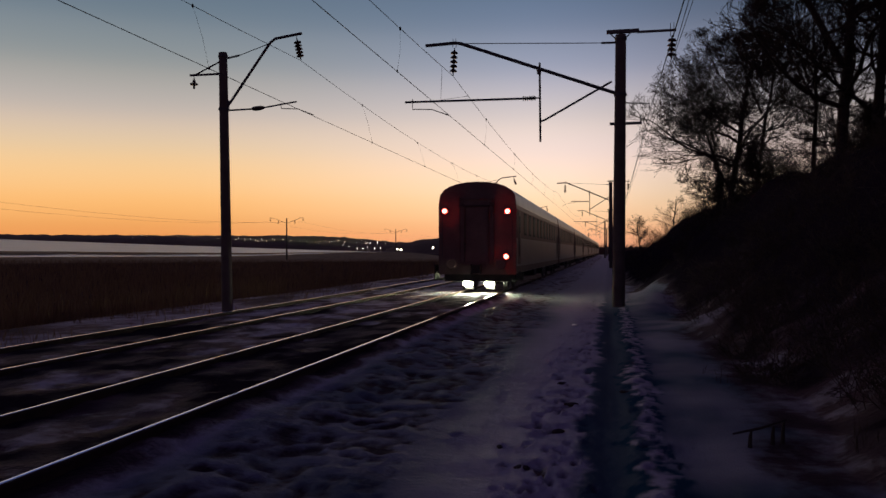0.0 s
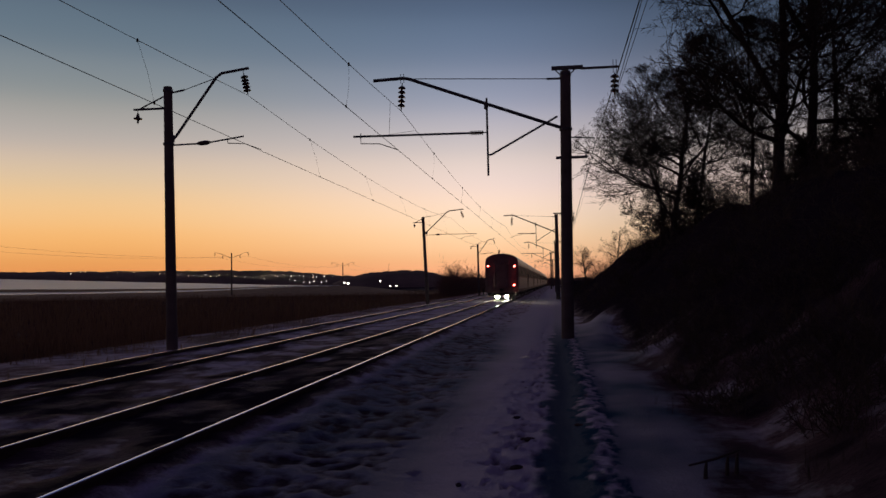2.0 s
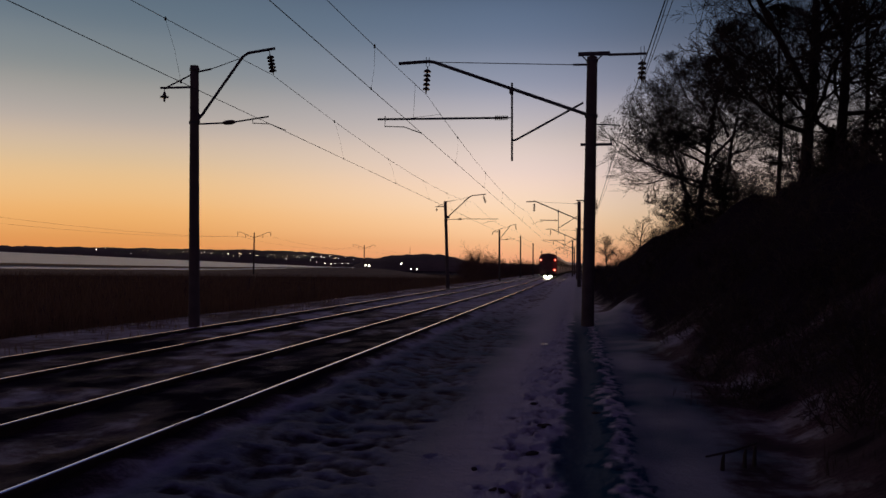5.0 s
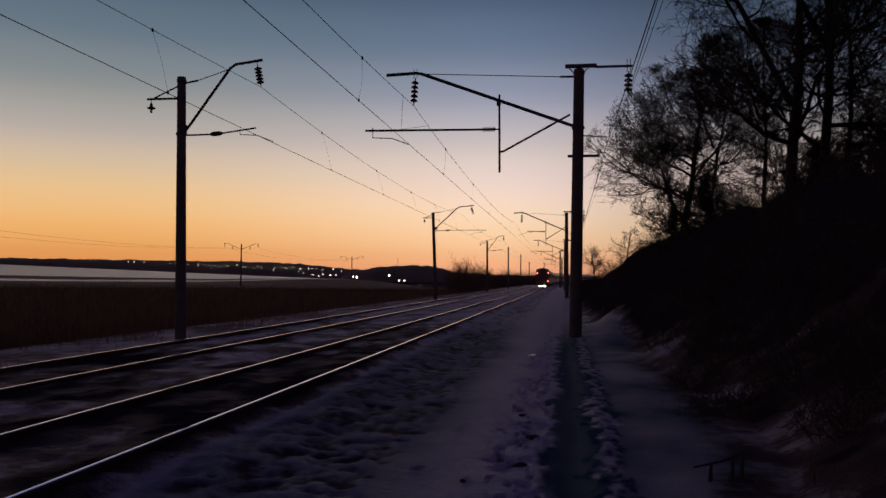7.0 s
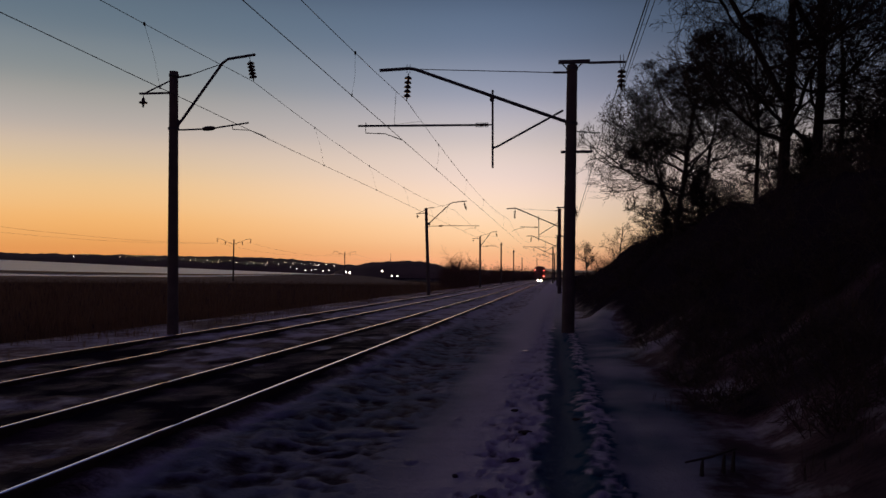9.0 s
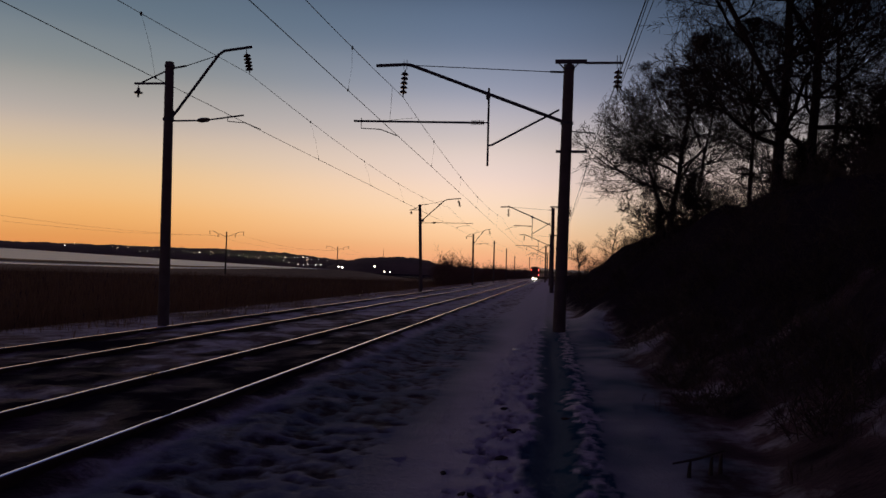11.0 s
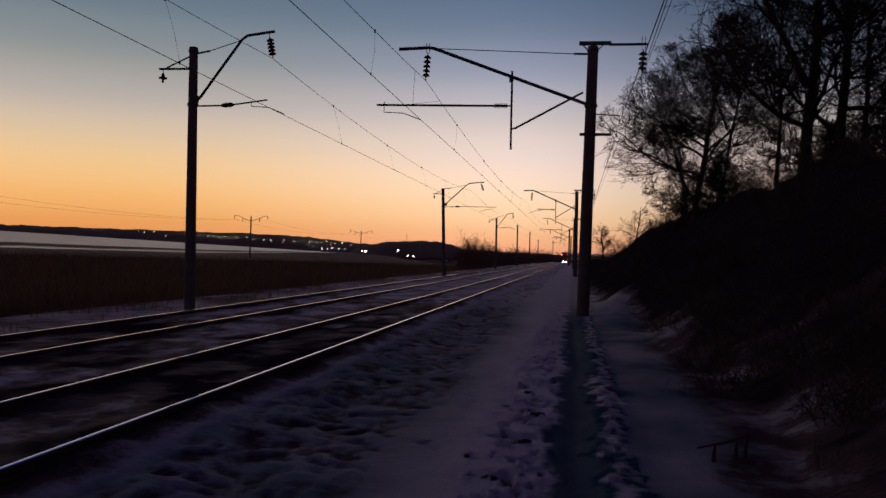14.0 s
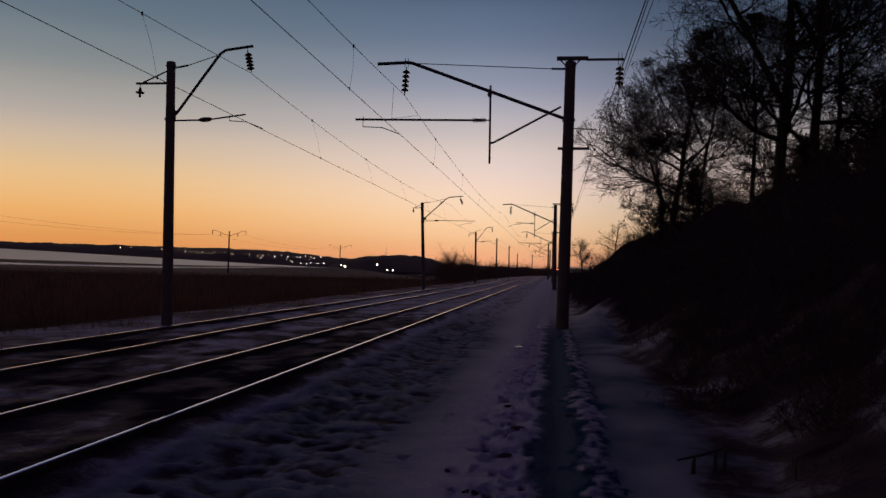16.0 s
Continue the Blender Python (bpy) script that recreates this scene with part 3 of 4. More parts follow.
def east_mast(x, y, z, flip=False, lean=.10, height=8.55, reach=1.0):
    """Mast beyond the path: a long inclined cantilever over the near track with hanger, strut and arm."""
    m = thing("catenary_mast", pose(x, y, z), "concrete overhead-line mast with long cantilever over the near track", "catenary mast", "masts of the near track")
    pole_part(m, lean, height, .205, .165)
    s = reach
    bm = bmesh.new()
    tube(bm, [(-.05, 0, 6.72), (-5.02 * s, 0, 8.55), (-5.20 * s, 0, 8.58), (-6.20 * s, 0, 8.54)], .055)
    part("cantilever", bm, M_STEEL, m)
    bm = bmesh.new()
    tube(bm, [(.0, 0, 8.32), (-.50, 0, 8.33)], .035)
    tube(bm, [(-.50, 0, 8.33), (-5.0 * s, 0, 8.55)], .014, 6)
    part("tie_rod", bm, M_STEEL, m)
    bm = bmesh.new()
    for dx in (-.05, .05):
        tube(bm, [(-5.23 * s + dx, 0, 8.72), (-5.23 * s + dx, 0, 8.42)], .011, 6)
    insulator(bm, (-5.23 * s, 0, 8.42), (-5.28 * s, 0, 7.50), 5, .125)
    part("insulator_string", bm, M_PORCELAIN, m, "string of brown porcelain insulator discs", True)
    bm = bmesh.new()
    tube(bm, [(-2.45 * s, 0, 7.80), (-2.43 * s, 0, 5.26)], .034)
    lathe(bm, (-2.47 * s, 0, 7.42), (0, 0, 1), [(0, .03), (.03, .07), (.22, .07), (.26, .03)], 8)
    part("hanger", bm, M_STEEL, m)
    bm = bmesh.new()
    tube(bm, [(-.18, 0, 7.10), (-2.30 * s, 0, 5.95), (-2.45 * s, 0, 5.92)], .034)
    part("strut", bm, M_STEEL, m)
    bm = bmesh.new()
    arm = -6.90 if not flip else -4.6
    tube(bm, [(-3.0 * s, 0, 6.67), (arm * s, 0, 6.70)], .036)
    tube(bm, [(-2.43 * s, 0, 6.67), (-2.58 * s, 0, 6.67)], .022)
    part("registration_arm", bm, M_STEEL, m)
    bm = bmesh.new()
    ribbed(bm, (-2.52 * s, 0, 6.67), (-3.06 * s, 0, 6.67), .085)
    part("arm_insulator", bm, M_PORCELAIN, m, "", True)
    bm = bmesh.new()
    if not flip:
        tube(bm, [(-6.65 * s, 0, 6.80), (-6.65 * s, 0, 6.46), (-6.0 * s, 0, 6.43), (-5.40 * s, 0, 6.21)], .017, 6)
    else:
        tube(bm, [(-4.1 * s, 0, 6.75), (-4.1 * s, 0, 6.58), (-4.9 * s, 0, 6.50), (-5.55 * s, 0, 6.25)], .017, 6)
    part("steady_arm", bm, M_STEEL, m)
    bm = bmesh.new()
    box(bm, (-.34, -.05, 8.60), (.66, .05, 8.72), .01)
    box(bm, (.60, -.035, 8.58), (1.78, .035, 8.65), .008)
    tube(bm, [(.20, 0, 8.40), (.40, 0, 8.60)], .02, 6)
    tube(bm, [(-.02, 0, 8.40), (-.22, 0, 8.60)], .02, 6)
    part("feeder_crossarm", bm, M_STEEL, m)
    bm = bmesh.new()
    for dx in (-.05, .05):
        tube(bm, [(1.66 + dx, 0, 8.85), (1.66 + dx, 0, 8.42)], .010, 6)
    insulator(bm, (1.66, 0, 8.45), (1.63, 0, 7.70), 4, .14)
    part("feeder_insulator", bm, M_PORCELAIN, m, "", True)
    bm = bmesh.new()
    tube(bm, [(.05, 0, 6.42), (.98, 0, 6.36), (.98, 0, 6.15)], .020, 6)
    part("wire_hook", bm, M_STEEL, m)
    bm = bmesh.new()
    box(bm, (-.25, -.05, 5.72), (.74, .05, 5.80), .01)
    tube(bm, [(.70, 0, 5.76), (.70, 0, 5.98)], .022, 6)
    part("side_arm", bm, M_STEEL, m)
    return m


WEST_Y = (24.6, 76.0, 129.0)
EAST_Y = (26.2, 82.5, 140.0, 195.0, 256.0)
for i, y in enumerate(WEST_Y):
    west_mast((-12.15, -12.02, -12.15)[i], y, -.16, i == 1, lean=(-.15, -.36, -.1)[i], height=(8.42, 8.25, 8.1)[i])
for i, y in enumerate(EAST_Y):
    east_mast((.33, .20, .0, -1.1, -.9)[i], y, float(land(np.array([.3]), np.array([y]))[0]), flip=i % 2 == 1, lean=(.10, -.05, 0, 0, 0)[i], reach=1.0 if i == 0 else .86)


def plain_mast(x, y, h):
    m = thing("line_pole", pose(x, y, -.3), "plain dark concrete pole far along the track", "pole", "far poles along the line")
    pole_part(m, -.05, h, .19, .14)
    bm = bmesh.new()
    box(bm, (-.35, -.05, h - .5), (.35, .05, h - .42))
    part("crossarm", bm, M_STEEL, m)


for y, h in ((178, 9.2), (229, 9.2), (284, 8.3)):
    plain_mast(-12.2, y, h)
plain_mast(-10.8 + 2.2, 345, 9.5)


# ------------------------------------------------------------------ wires
def wire(name, pts, r, label, group):
    bm = bmesh.new()
    tube(bm, pts, r, 5)
    me = bpy.data.meshes.new(name)
    bm.to_mesh(me)
    bm.free()
    me.materials.append(M_WIRE)
    tagged(new(name, me), label, "wire", group)


def sagging(x, z, low, ys, steps=12):
    pts = []
    for a, b in zip(ys, ys[1:]):
        for k in range(steps):
            f = k / steps
            y = a + (b - a) * f
            pts.append((x + float(bend(y)), y, z - low * 4 * f * (1 - f)))
    pts.append((x + float(bend(ys[-1])), ys[-1], z))
    return pts


def build_line(masts, xc, zc, xm, zm, low):
    ys = [masts[0] - 53] + list(masts) + [masts[-1] + 55 * k for k in range(1, 6)]
    wire("contact_wire", sagging(xc, zc, .0, ys, 4), .0090, "straight grooved contact wire above the track", "overhead wires")
    wire("messenger_wire", sagging(xm, zm, low, ys), .0085, "sagging messenger wire above the contact wire", "overhead wires")
    for a, b in zip(ys, ys[1:3]):
        n = 5
        for k in range(n):
            f = (k + .7) / (n + .4)
            y = a + (b - a) * f
            zt = zm - low * 4 * f * (1 - f)
            bm = bmesh.new()
            tube(bm, [(xm, y, zt), (xm * .5 + xc * .5 + .04, y + .05, (zt + zc) / 2), (xc, y + .1, zc)], .0036, 4)
            lathe(bm, (xm, y, zt - .05), (0, 0, 1), [(0, .008), (.02, .028), (.08, .028), (.10, .008)], 6)
            lathe(bm, (xc, y + .1, zc - .03), (0, 0, 1), [(0, .008), (.02, .024), (.06, .024), (.08, .008)], 6)
            me = bpy.data.meshes.new("dropper")
            bm.to_mesh(me); bm.free()
            me.materials.append(M_WIRE)
            tagged(new("dropper", me), "thin dropper clamped between messenger and contact wire", "dropper", "droppers")


build_line(EAST_Y, -5.05, 6.19, -4.95, 7.50, .62)
build_line(WEST_Y, -9.25, 6.11, -9.62, 7.88, .62)
wire("stay_string", [(-4.95, 24.4, 7.40), (-5.35, 26.15, 6.72), (-4.95, 29.0, 7.36)], .006, "thin stay from the arm to the messenger wire", "overhead wires")
E1 = [-28.0] + list(EAST_Y) + [310.0]
wire("feeder_wire", sagging(1.97, 7.70, -.35, E1), .011, "heavy feeder wire hung from the mast crossarms", "overhead wires")
wire("feeder_wire", sagging(2.12, 8.02, .1, E1), .009, "feeder wire beside the crossarm insulators", "overhead wires")
wire("signal_wire", sagging(1.31, 6.14, .25, E1), .011, "thin signal wire on the mast hooks", "overhead wires")


# ------------------------------------------------------------------ the pole line across the reeds
def field_pole(x, y, z, h=9.2):
    m = thing("field_pole", pose(x, y, z, 0, 0, 8), "distant power pole with two drooping arms in the reeds", "power pole", "power poles in the reeds")
    bm = bmesh.new()
    tube(bm, [(0, 0, -.6), (0, 0, h * .5), (0, 0, h)], [.19, .17, .14], 10)
    part("pole", bm, M_CONCRETE, m, "", True)
    for s in (-1, 1):
        bm = bmesh.new()
        tube(bm, [(0, 0, h - 1.2), (s * 2.2, 0, h - .35), (s * 3.0, 0, h + .02), (s * 4.0, 0, h + .12)], .05, 6)
        part("arm", bm, M_STEEL, m)
        for x in (2.0, 3.9):
            bm = bmesh.new()
            top = h - .45 if x < 3 else h + .1
            insulator(bm, (s * x, 0, top), (s * x, 0, top - .9), 4, .13, 8)
            part("insulator", bm, M_PORCELAIN, m)


for y in (181, 281):
    field_pole(-74.8, y, .35)
for dx in (-3.9, 3.9):
    wire("field_wire", sagging(-74.8 + dx, 8.7, 1.6, [60, 181, 281, 390]), .012, "thin power line across the reed beds", "field wires")


def antenna():
    m = thing("antenna_mast", pose(*bearing(-11.7, 640, 9)), "thin distant antenna mast on the mound", "antenna")
    bm = bmesh.new()
    tube(bm, [(0, 0, 0), (0, 0, 9)], [.22, .10], 6)
    part("shaft", bm, M_STEEL, m)


antenna()


# ------------------------------------------------------------------ lamps of the settlement
def town_lamp(az, el, d, size, mat, h=5.0):
    z = 1.8 + d * math.tan(radians(el))
    m = thing("street_lamp", pose(*bearing(az, d, z - h)), "distant lit street lamp in the settlement", "street lamp", "settlement lights")
    bm = bmesh.new()
    tube(bm, [(0, 0, -2), (0, 0, h)], [.09, .06], 5)
    part("post", bm, M_STEEL, m)
    bm = bmesh.new()
    bmesh.ops.create_icosphere(bm, subdivisions=1, radius=size)
    bmesh.ops.translate(bm, verts=bm.verts, vec=(0, 0, h + size * .4))
    part("lantern", bm, mat, m)


rl = random.Random(5)
for k in range(64):  # along the far shore road and up the ridge
    az = -32.2 + 15.6 * k / 63 + rl.gauss(0, .22)
    el = 1.00 - .36 * k / 63 - abs(rl.gauss(0, .11)) + .06
    if az < -27 and rl.random() < .35:
        continue
    town_lamp(az, el, 985, rl.uniform(.16, .37), M_TOWN if rl.random() < .7 else M_TOWNW)
for az, el, size in ((-18.6, .42, 1.0), (-18.2, .30, 1.0), (-17.6, .2, 1.3), (-17.2, .16, 1.3), (-16.9, .24, 1.2), (-16.4, .18, 1.5), (-16.0, .22, 1.2),
                     (-19.4, .62, .9), (-20.3, .5, .9), (-17.9, .66, .9), (-16.7, .55, 1.0), (-16.2, .6, 1.2), (-15.6, .5, .9)):
    town_lamp(az, el, 985, size * .34, M_TOWNW)
for az, el, size, d in ((-14.55, .05, .55, 420), (-14.8, .1, .38, 420), (-12.3, .20, .48, 440), (-11.6, -.15, .35, 420), (-11.2, -.16, .35, 420), (-7.4, .18, .5, 470)):
    town_lamp(az, el, d, size, M_TOWNW)


# ------------------------------------------------------------------ trees and scrub
def limb_mesh(segs, sides_of):
    """Tapered tubes for a list of (points, radii)."""
    vs, fs = [], []
    for pts, rad in segs:
        n = sides_of(rad[0])
        base = len(vs)
        for i, p in enumerate(pts):
            d = (pts[min(i + 1, len(pts) - 1)] - pts[max(i - 1, 0)])
            d = d.normalized() if d.length > 1e-6 else Vector((0, 0, 1))
            a = d.orthogonal().normalized()
            c = d.cross(a)
            for k in range(n):
                w = 2 * math.pi * k / n
                vs.append(p + rad[i] * (math.cos(w) * a + math.sin(w) * c))
        for i in range(len(pts) - 1):
            for k in range(n):
                q = base + i * n + k
                q2 = base + i * n + (k + 1) % n
                fs.append((q, q2, q2 + n, q + n))
    return vs, fs


def on_bank(x, y):
    return float(land(np.array([x]), np.array([y]))[0])


def at_bank(x, y, rz=0):
    return pose(x, y, on_bank(x, y) - .1, 0, 0, rz)


def branch(rng, start, way, length, radius, n, curl, droop=0.0):
    pts, rad = [start.copy()], [radius]
    d = way.normalized()
    for i in range(1, n + 1):
        d = (d + Vector((rng.gauss(0, curl), rng.gauss(0, curl), rng.gauss(0, curl * .7) + droop))).normalized()
        pts.append(pts[-1] + d * length / n)
        rad.append(max(radius * (1 - .75 * i / n), .004))
    return pts, rad


def along(pts, f):
    q = f * (len(pts) - 1)
    i = min(int(q), len(pts) - 2)
    return pts[i].lerp(pts[i + 1], q - i), (pts[i + 1] - pts[i]).normalized()


def sideways(rng, d, angle, flat=1.0):
    a = d.orthogonal().normalized()
    w = rng.uniform(0, 2 * math.pi)
    o = math.cos(w) * a + math.sin(w) * d.cross(a)
    o.z *= flat
    return d * math.cos(angle) + o.normalized() * math.sin(angle)


def forest_tree(seed, m, height, width, trunk_r, label, limbs=22, stems=1, clear=.25, detail=1.0):
    '''A bare broadleaf tree: stems, limbs that rise and bend out, boughs, branchlets and twigs.'''
    rng = random.Random(seed)
    t = thing("tree", m, label, "tree", "bare trees on the bank")
    thick, fine = [], []
    for s in range(stems):
        lean = Vector((rng.gauss(0, .06), rng.gauss(0, .06), 1)) if stems == 1 else Vector((rng.gauss(0, .26), rng.gauss(0, .2), 1))
        h = height * rng.uniform(.85, 1.0)
        trunk, tr = branch(rng, Vector((rng.uniform(-.25, .25) * (stems > 1), rng.uniform(-.25, .25) * (stems > 1), -.4)), lean, h, trunk_r, 9, .06, .02)
        thick.append((trunk, tr))
        for k in range(limbs):
            f = clear + (1 - clear) * (k + rng.random()) / limbs
            p, d = along(trunk, f)
            g = (f - clear) / (1 - clear)
            ln = width * (1.05 - .68 * g ** 1.8) * rng.uniform(.6, 1.1)
            limb, lr = branch(rng, p, sideways(rng, d, radians(rng.uniform(54, 88) - 24 * g)), ln, max(trunk_r * (1 - .8 * f) * .58, .024), 6, .13, .035)
            thick.append((limb, lr))
            for j in range(int(8 * detail)):
                fb = .18 + .82 * (j + rng.random()) / int(8 * detail)
                p2, d2 = along(limb, fb)
                bough, br = branch(rng, p2, sideways(rng, d2, radians(rng.uniform(30, 65)), .5), ln * (.48 - .22 * fb) * rng.uniform(.6, 1.2), max(lr[0] * .46 * (1 - .6 * fb), .0135), 3, .15, .02)
                fine.append((bough, br))
                bl = (bough[-1] - bough[0]).length
                for i in range(int(6 * detail)):
                    p3, d3 = along(bough, rng.uniform(.15, 1.0))
                    let, er = branch(rng, p3, sideways(rng, d3, radians(rng.uniform(25, 60)), .8), bl * rng.uniform(.4, .75), .0105, 2, .16, .02)
                    fine.append((let, er))
                    for q in range(2):
                        p4, d4 = along(let, rng.uniform(.2, 1.0))
                        fine.append(branch(rng, p4, sideways(rng, d4, radians(rng.uniform(20, 55))), bl * rng.uniform(.28, .55), .0085, 1, .15, .02))
    fine = [(p, [max(x, .0058) for x in r]) for p, r in fine]
    part_mesh("trunk", mesh_of("trunk", *limb_mesh(thick, lambda r: 8 if r > .06 else 5), M_BARK, True), t)
    part_mesh("crown", mesh_of("crown", *limb_mesh(fine, lambda r: 3), M_TWIG, True), t)
    return t


def bough(rng, start, way, length, radius, level, inside, thick, fine):
    """A crooked branch that kinks where its side branches leave it, down to twigs; it stops where the crown ends."""
    n = (1, 2, 4, 5, 6)[level]
    pts, rad = [start.copy()], [radius]
    d = way.normalized()
    for i in range(1, n + 1):
        kick = (.10, .16, .24, .22, .18)[level]
        d = (d + Vector((rng.gauss(0, kick), rng.gauss(0, kick), rng.gauss(0, kick * .8) + .05))).normalized()
        p = pts[-1] + d * length / n
        if not inside(p):
            break
        pts.append(p)
        rad.append(max(radius * (1 - .62 * i / n), .0064))
    if len(pts) < 2:
        return
    (thick if level > 2 else fine).append((pts, rad))
    if level == 0:
        return
    shoots = (0, 3, 4, 6, 7)[level]
    for k in range(shoots):
        f = (.18 if level > 1 else .05) + (.82 if level > 1 else .95) * (k + rng.random()) / shoots
        p, dd = along(pts, min(f, .999))
        w = sideways(rng, dd, radians(rng.uniform(34, 68) - 12 * f), .75)
        bough(rng, p, w, length * (.70 - .30 * f) * rng.uniform(.7, 1.15), max(radius * (1 - .6 * f) * rng.uniform(.46, .66), .0072), level - 1, inside, thick, fine)
    bough(rng, pts[-1], d, length * .42, rad[-1], level - 1, inside, thick, fine)


def spreading_tree(seed, m, height, crown, trunk_r, lean, label, limbs=13, clear=.3, level=4, fork=0.0):
    """A bare broadleaf tree with a crooked trunk, arching limbs and a clumpy, twiggy crown."""
    rng = random.Random(seed)
    t = thing("tree", m, label, "tree", "bare trees on the bank")
    thick, fine = [], []
    ph = [rng.uniform(0, 6.28) for _ in range(4)]

    def inside(p):
        f = p.z / height
        a = math.atan2(p.y, p.x - lean * f)
        r = math.hypot(p.x - lean * f, p.y)
        g = max(0.0, min(1.0, (f - clear * .55) / (1.04 - clear * .55)))
        edge = crown * (math.sin(math.pi * g ** .72) ** .38) * (1 + .06 * math.sin(2 * a + ph[0]) + .11 * math.sin(9 * f + ph[1]) + .10 * math.sin(5 * a + 14 * f + ph[2]))
        return f < 1.03 and (r < edge or r < .35)
    stems = [(Vector((0, 0, -.4)), Vector((lean / height * .7, 0, 1)), height + .4, trunk_r)]
    if fork:
        stems.append((Vector((lean * fork * .75, 0, height * fork)), Vector((-.42, .15, 1)), height * (1 - fork), trunk_r * .62))
    for q, (p0, w0, ln, r0) in enumerate(stems):
        trunk, tr = branch(rng, p0, w0, ln, r0, 9, .055, .03)
        thick.append((trunk, tr))
        for k in range(limbs if q == 0 else limbs // 2):
            low = clear if q == 0 else .15
            f = low + (.97 - low) * (k + rng.random()) / (limbs if q == 0 else limbs // 2)
            p, d = along(trunk, f)
            g = (f - low) / (1 - low)
            way = sideways(rng, Vector((0, 0, 1)), radians(80 - 40 * g + rng.uniform(-12, 12)))
            bough(rng, p, way, crown * (1.0 - .45 * g) * rng.uniform(.75, 1.1), max(r0 * (1 - .75 * f) * .52, .03), level, inside, thick, fine)
    part_mesh("trunk", mesh_of("trunk", *limb_mesh(thick, lambda r: 8 if r > .06 else 5), M_BARK, True), t)
    part_mesh("crown", mesh_of("crown", *limb_mesh(fine, lambda r: 3), M_TWIG, True), t)
    return t


OAKS = [  # seed, x, y, height, crown radius, trunk radius, lean, limbs, clear trunk, level, fork
    (301, 5.75, 41.0, 8.6, 5.0, .18, .1, 26, .08, 4, 0), (302, 6.7, 40.0, 9.0, 3.2, .10, .9, 8, .30, 4, .45),
    (303, 7.4, 32.0, 7.0, 3.2, .10, -.3, 8, .20, 4, .5), (304, 7.6, 29.0, 12.0, 4.7, .22, .1, 17, .14, 4, .30),
    (305, 8.65, 29.5, 12.2, 4.6, .20, 1.2, 13, .12, 4, .42), (306, 10.6, 33.0, 9.4, 4.2, .14, .3, 14, .08, 4, 0),
    (307, 11.6, 26.5, 10.0, 3.6, .14, .2, 9, .10, 4, 0), (308, 6.2, 47.5, 5.6, 2.7, .08, -.2, 10, .06, 4, .25),
]
for seed, x, y, h, w, r, lean, limbs, clear, level, fork in OAKS:
    spreading_tree(seed, pose(x, y, on_bank(x, y) - .1), h, w, r, lean, "bare winter tree with crooked limbs and twiggy crown on the bank", limbs, clear, level, fork)
SCRUB = [  # seed, x, y, height, crown radius, stem radius, limbs, stems, clear stem
    (112, 9.8, 27.0, 2.6, 1.8, .05, 12, 4, .06), (113, 11.4, 29.0, 3.8, 2.2, .05, 12, 4, .06), (119, 12.0, 27.0, 3.4, 2.0, .05, 10, 4, .06),
    (114, 8.2, 31.0, 3.0, 1.8, .05, 10, 4, .06), (115, 10.8, 24.5, 3.6, 2.2, .05, 14, 4, .06), (116, 9.2, 30.5, 2.4, 1.7, .05, 12, 4, .06),
    (131, 6.0, 36.0, 2.6, 1.6, .04, 8, 3, .06), (132, 6.7, 39.0, 2.8, 1.7, .04, 8, 3, .06), (133, 5.3, 42.0, 2.6, 1.6, .04, 8, 3, .06),
]
for seed, x, y, h, w, r, limbs, stems, clear in SCRUB:
    forest_tree(seed, at_bank(x, y, seed * 37), h, w, r, "low many-stemmed bare tree on the bank", limbs, stems, clear)
forest_tree(70, at_bank(7.35, 100, 20), 6.0, 2.6, .13, "slim bare tree far along the bank", 14, 1, .25, .8)
forest_tree(75, at_bank(5.3, 145, 20), 6.8, 3.4, .17, "round-headed bare tree far along the bank", 22, 1, .30, 1.0)
forest_tree(77, at_bank(6.4, 128, 20), 3.2, 2.0, .09, "small bare tree far along the bank", 10, 1, .25, .7)

rs = random.Random(17)
def thicket(seed, name, m, height, width, stems, label, group, mat, twig):
    """Many thin stems from one root, each with side shoots and twigs."""
    rng = random.Random(seed)
    t = thing(name, m, label, "shrub", group)
    fine = []
    for s in range(stems):
        a = rng.uniform(0, 2 * math.pi)
        out = rng.uniform(.1, 1.0) * width / height
        stem, sr = branch(rng, Vector((math.cos(a) * .12 * width, math.sin(a) * .12 * width, -.1)), Vector((math.cos(a) * out, math.sin(a) * out, 1)), height * rng.uniform(.6, 1.05), twig * 2.2, 4, .12)
        fine.append((stem, sr))
        for k in range(7):
            p, d = along(stem, rng.uniform(.15, 1))
            shoot, hr = branch(rng, p, sideways(rng, d, radians(rng.uniform(20, 60))), height * rng.uniform(.18, .42), twig * 1.3, 2, .16)
            fine.append((shoot, hr))
            for q in range(4):
                p2, d2 = along(shoot, rng.uniform(.2, 1))
                fine.append(branch(rng, p2, sideways(rng, d2, radians(rng.uniform(20, 60))), height * rng.uniform(.08, .2), twig, 1, .1))
    fine = [(p, [max(x, twig * .7) for x in r]) for p, r in fine]
    part_mesh("crown", mesh_of("crown", *limb_mesh(fine, lambda r: 3), mat, True), t)
    return t


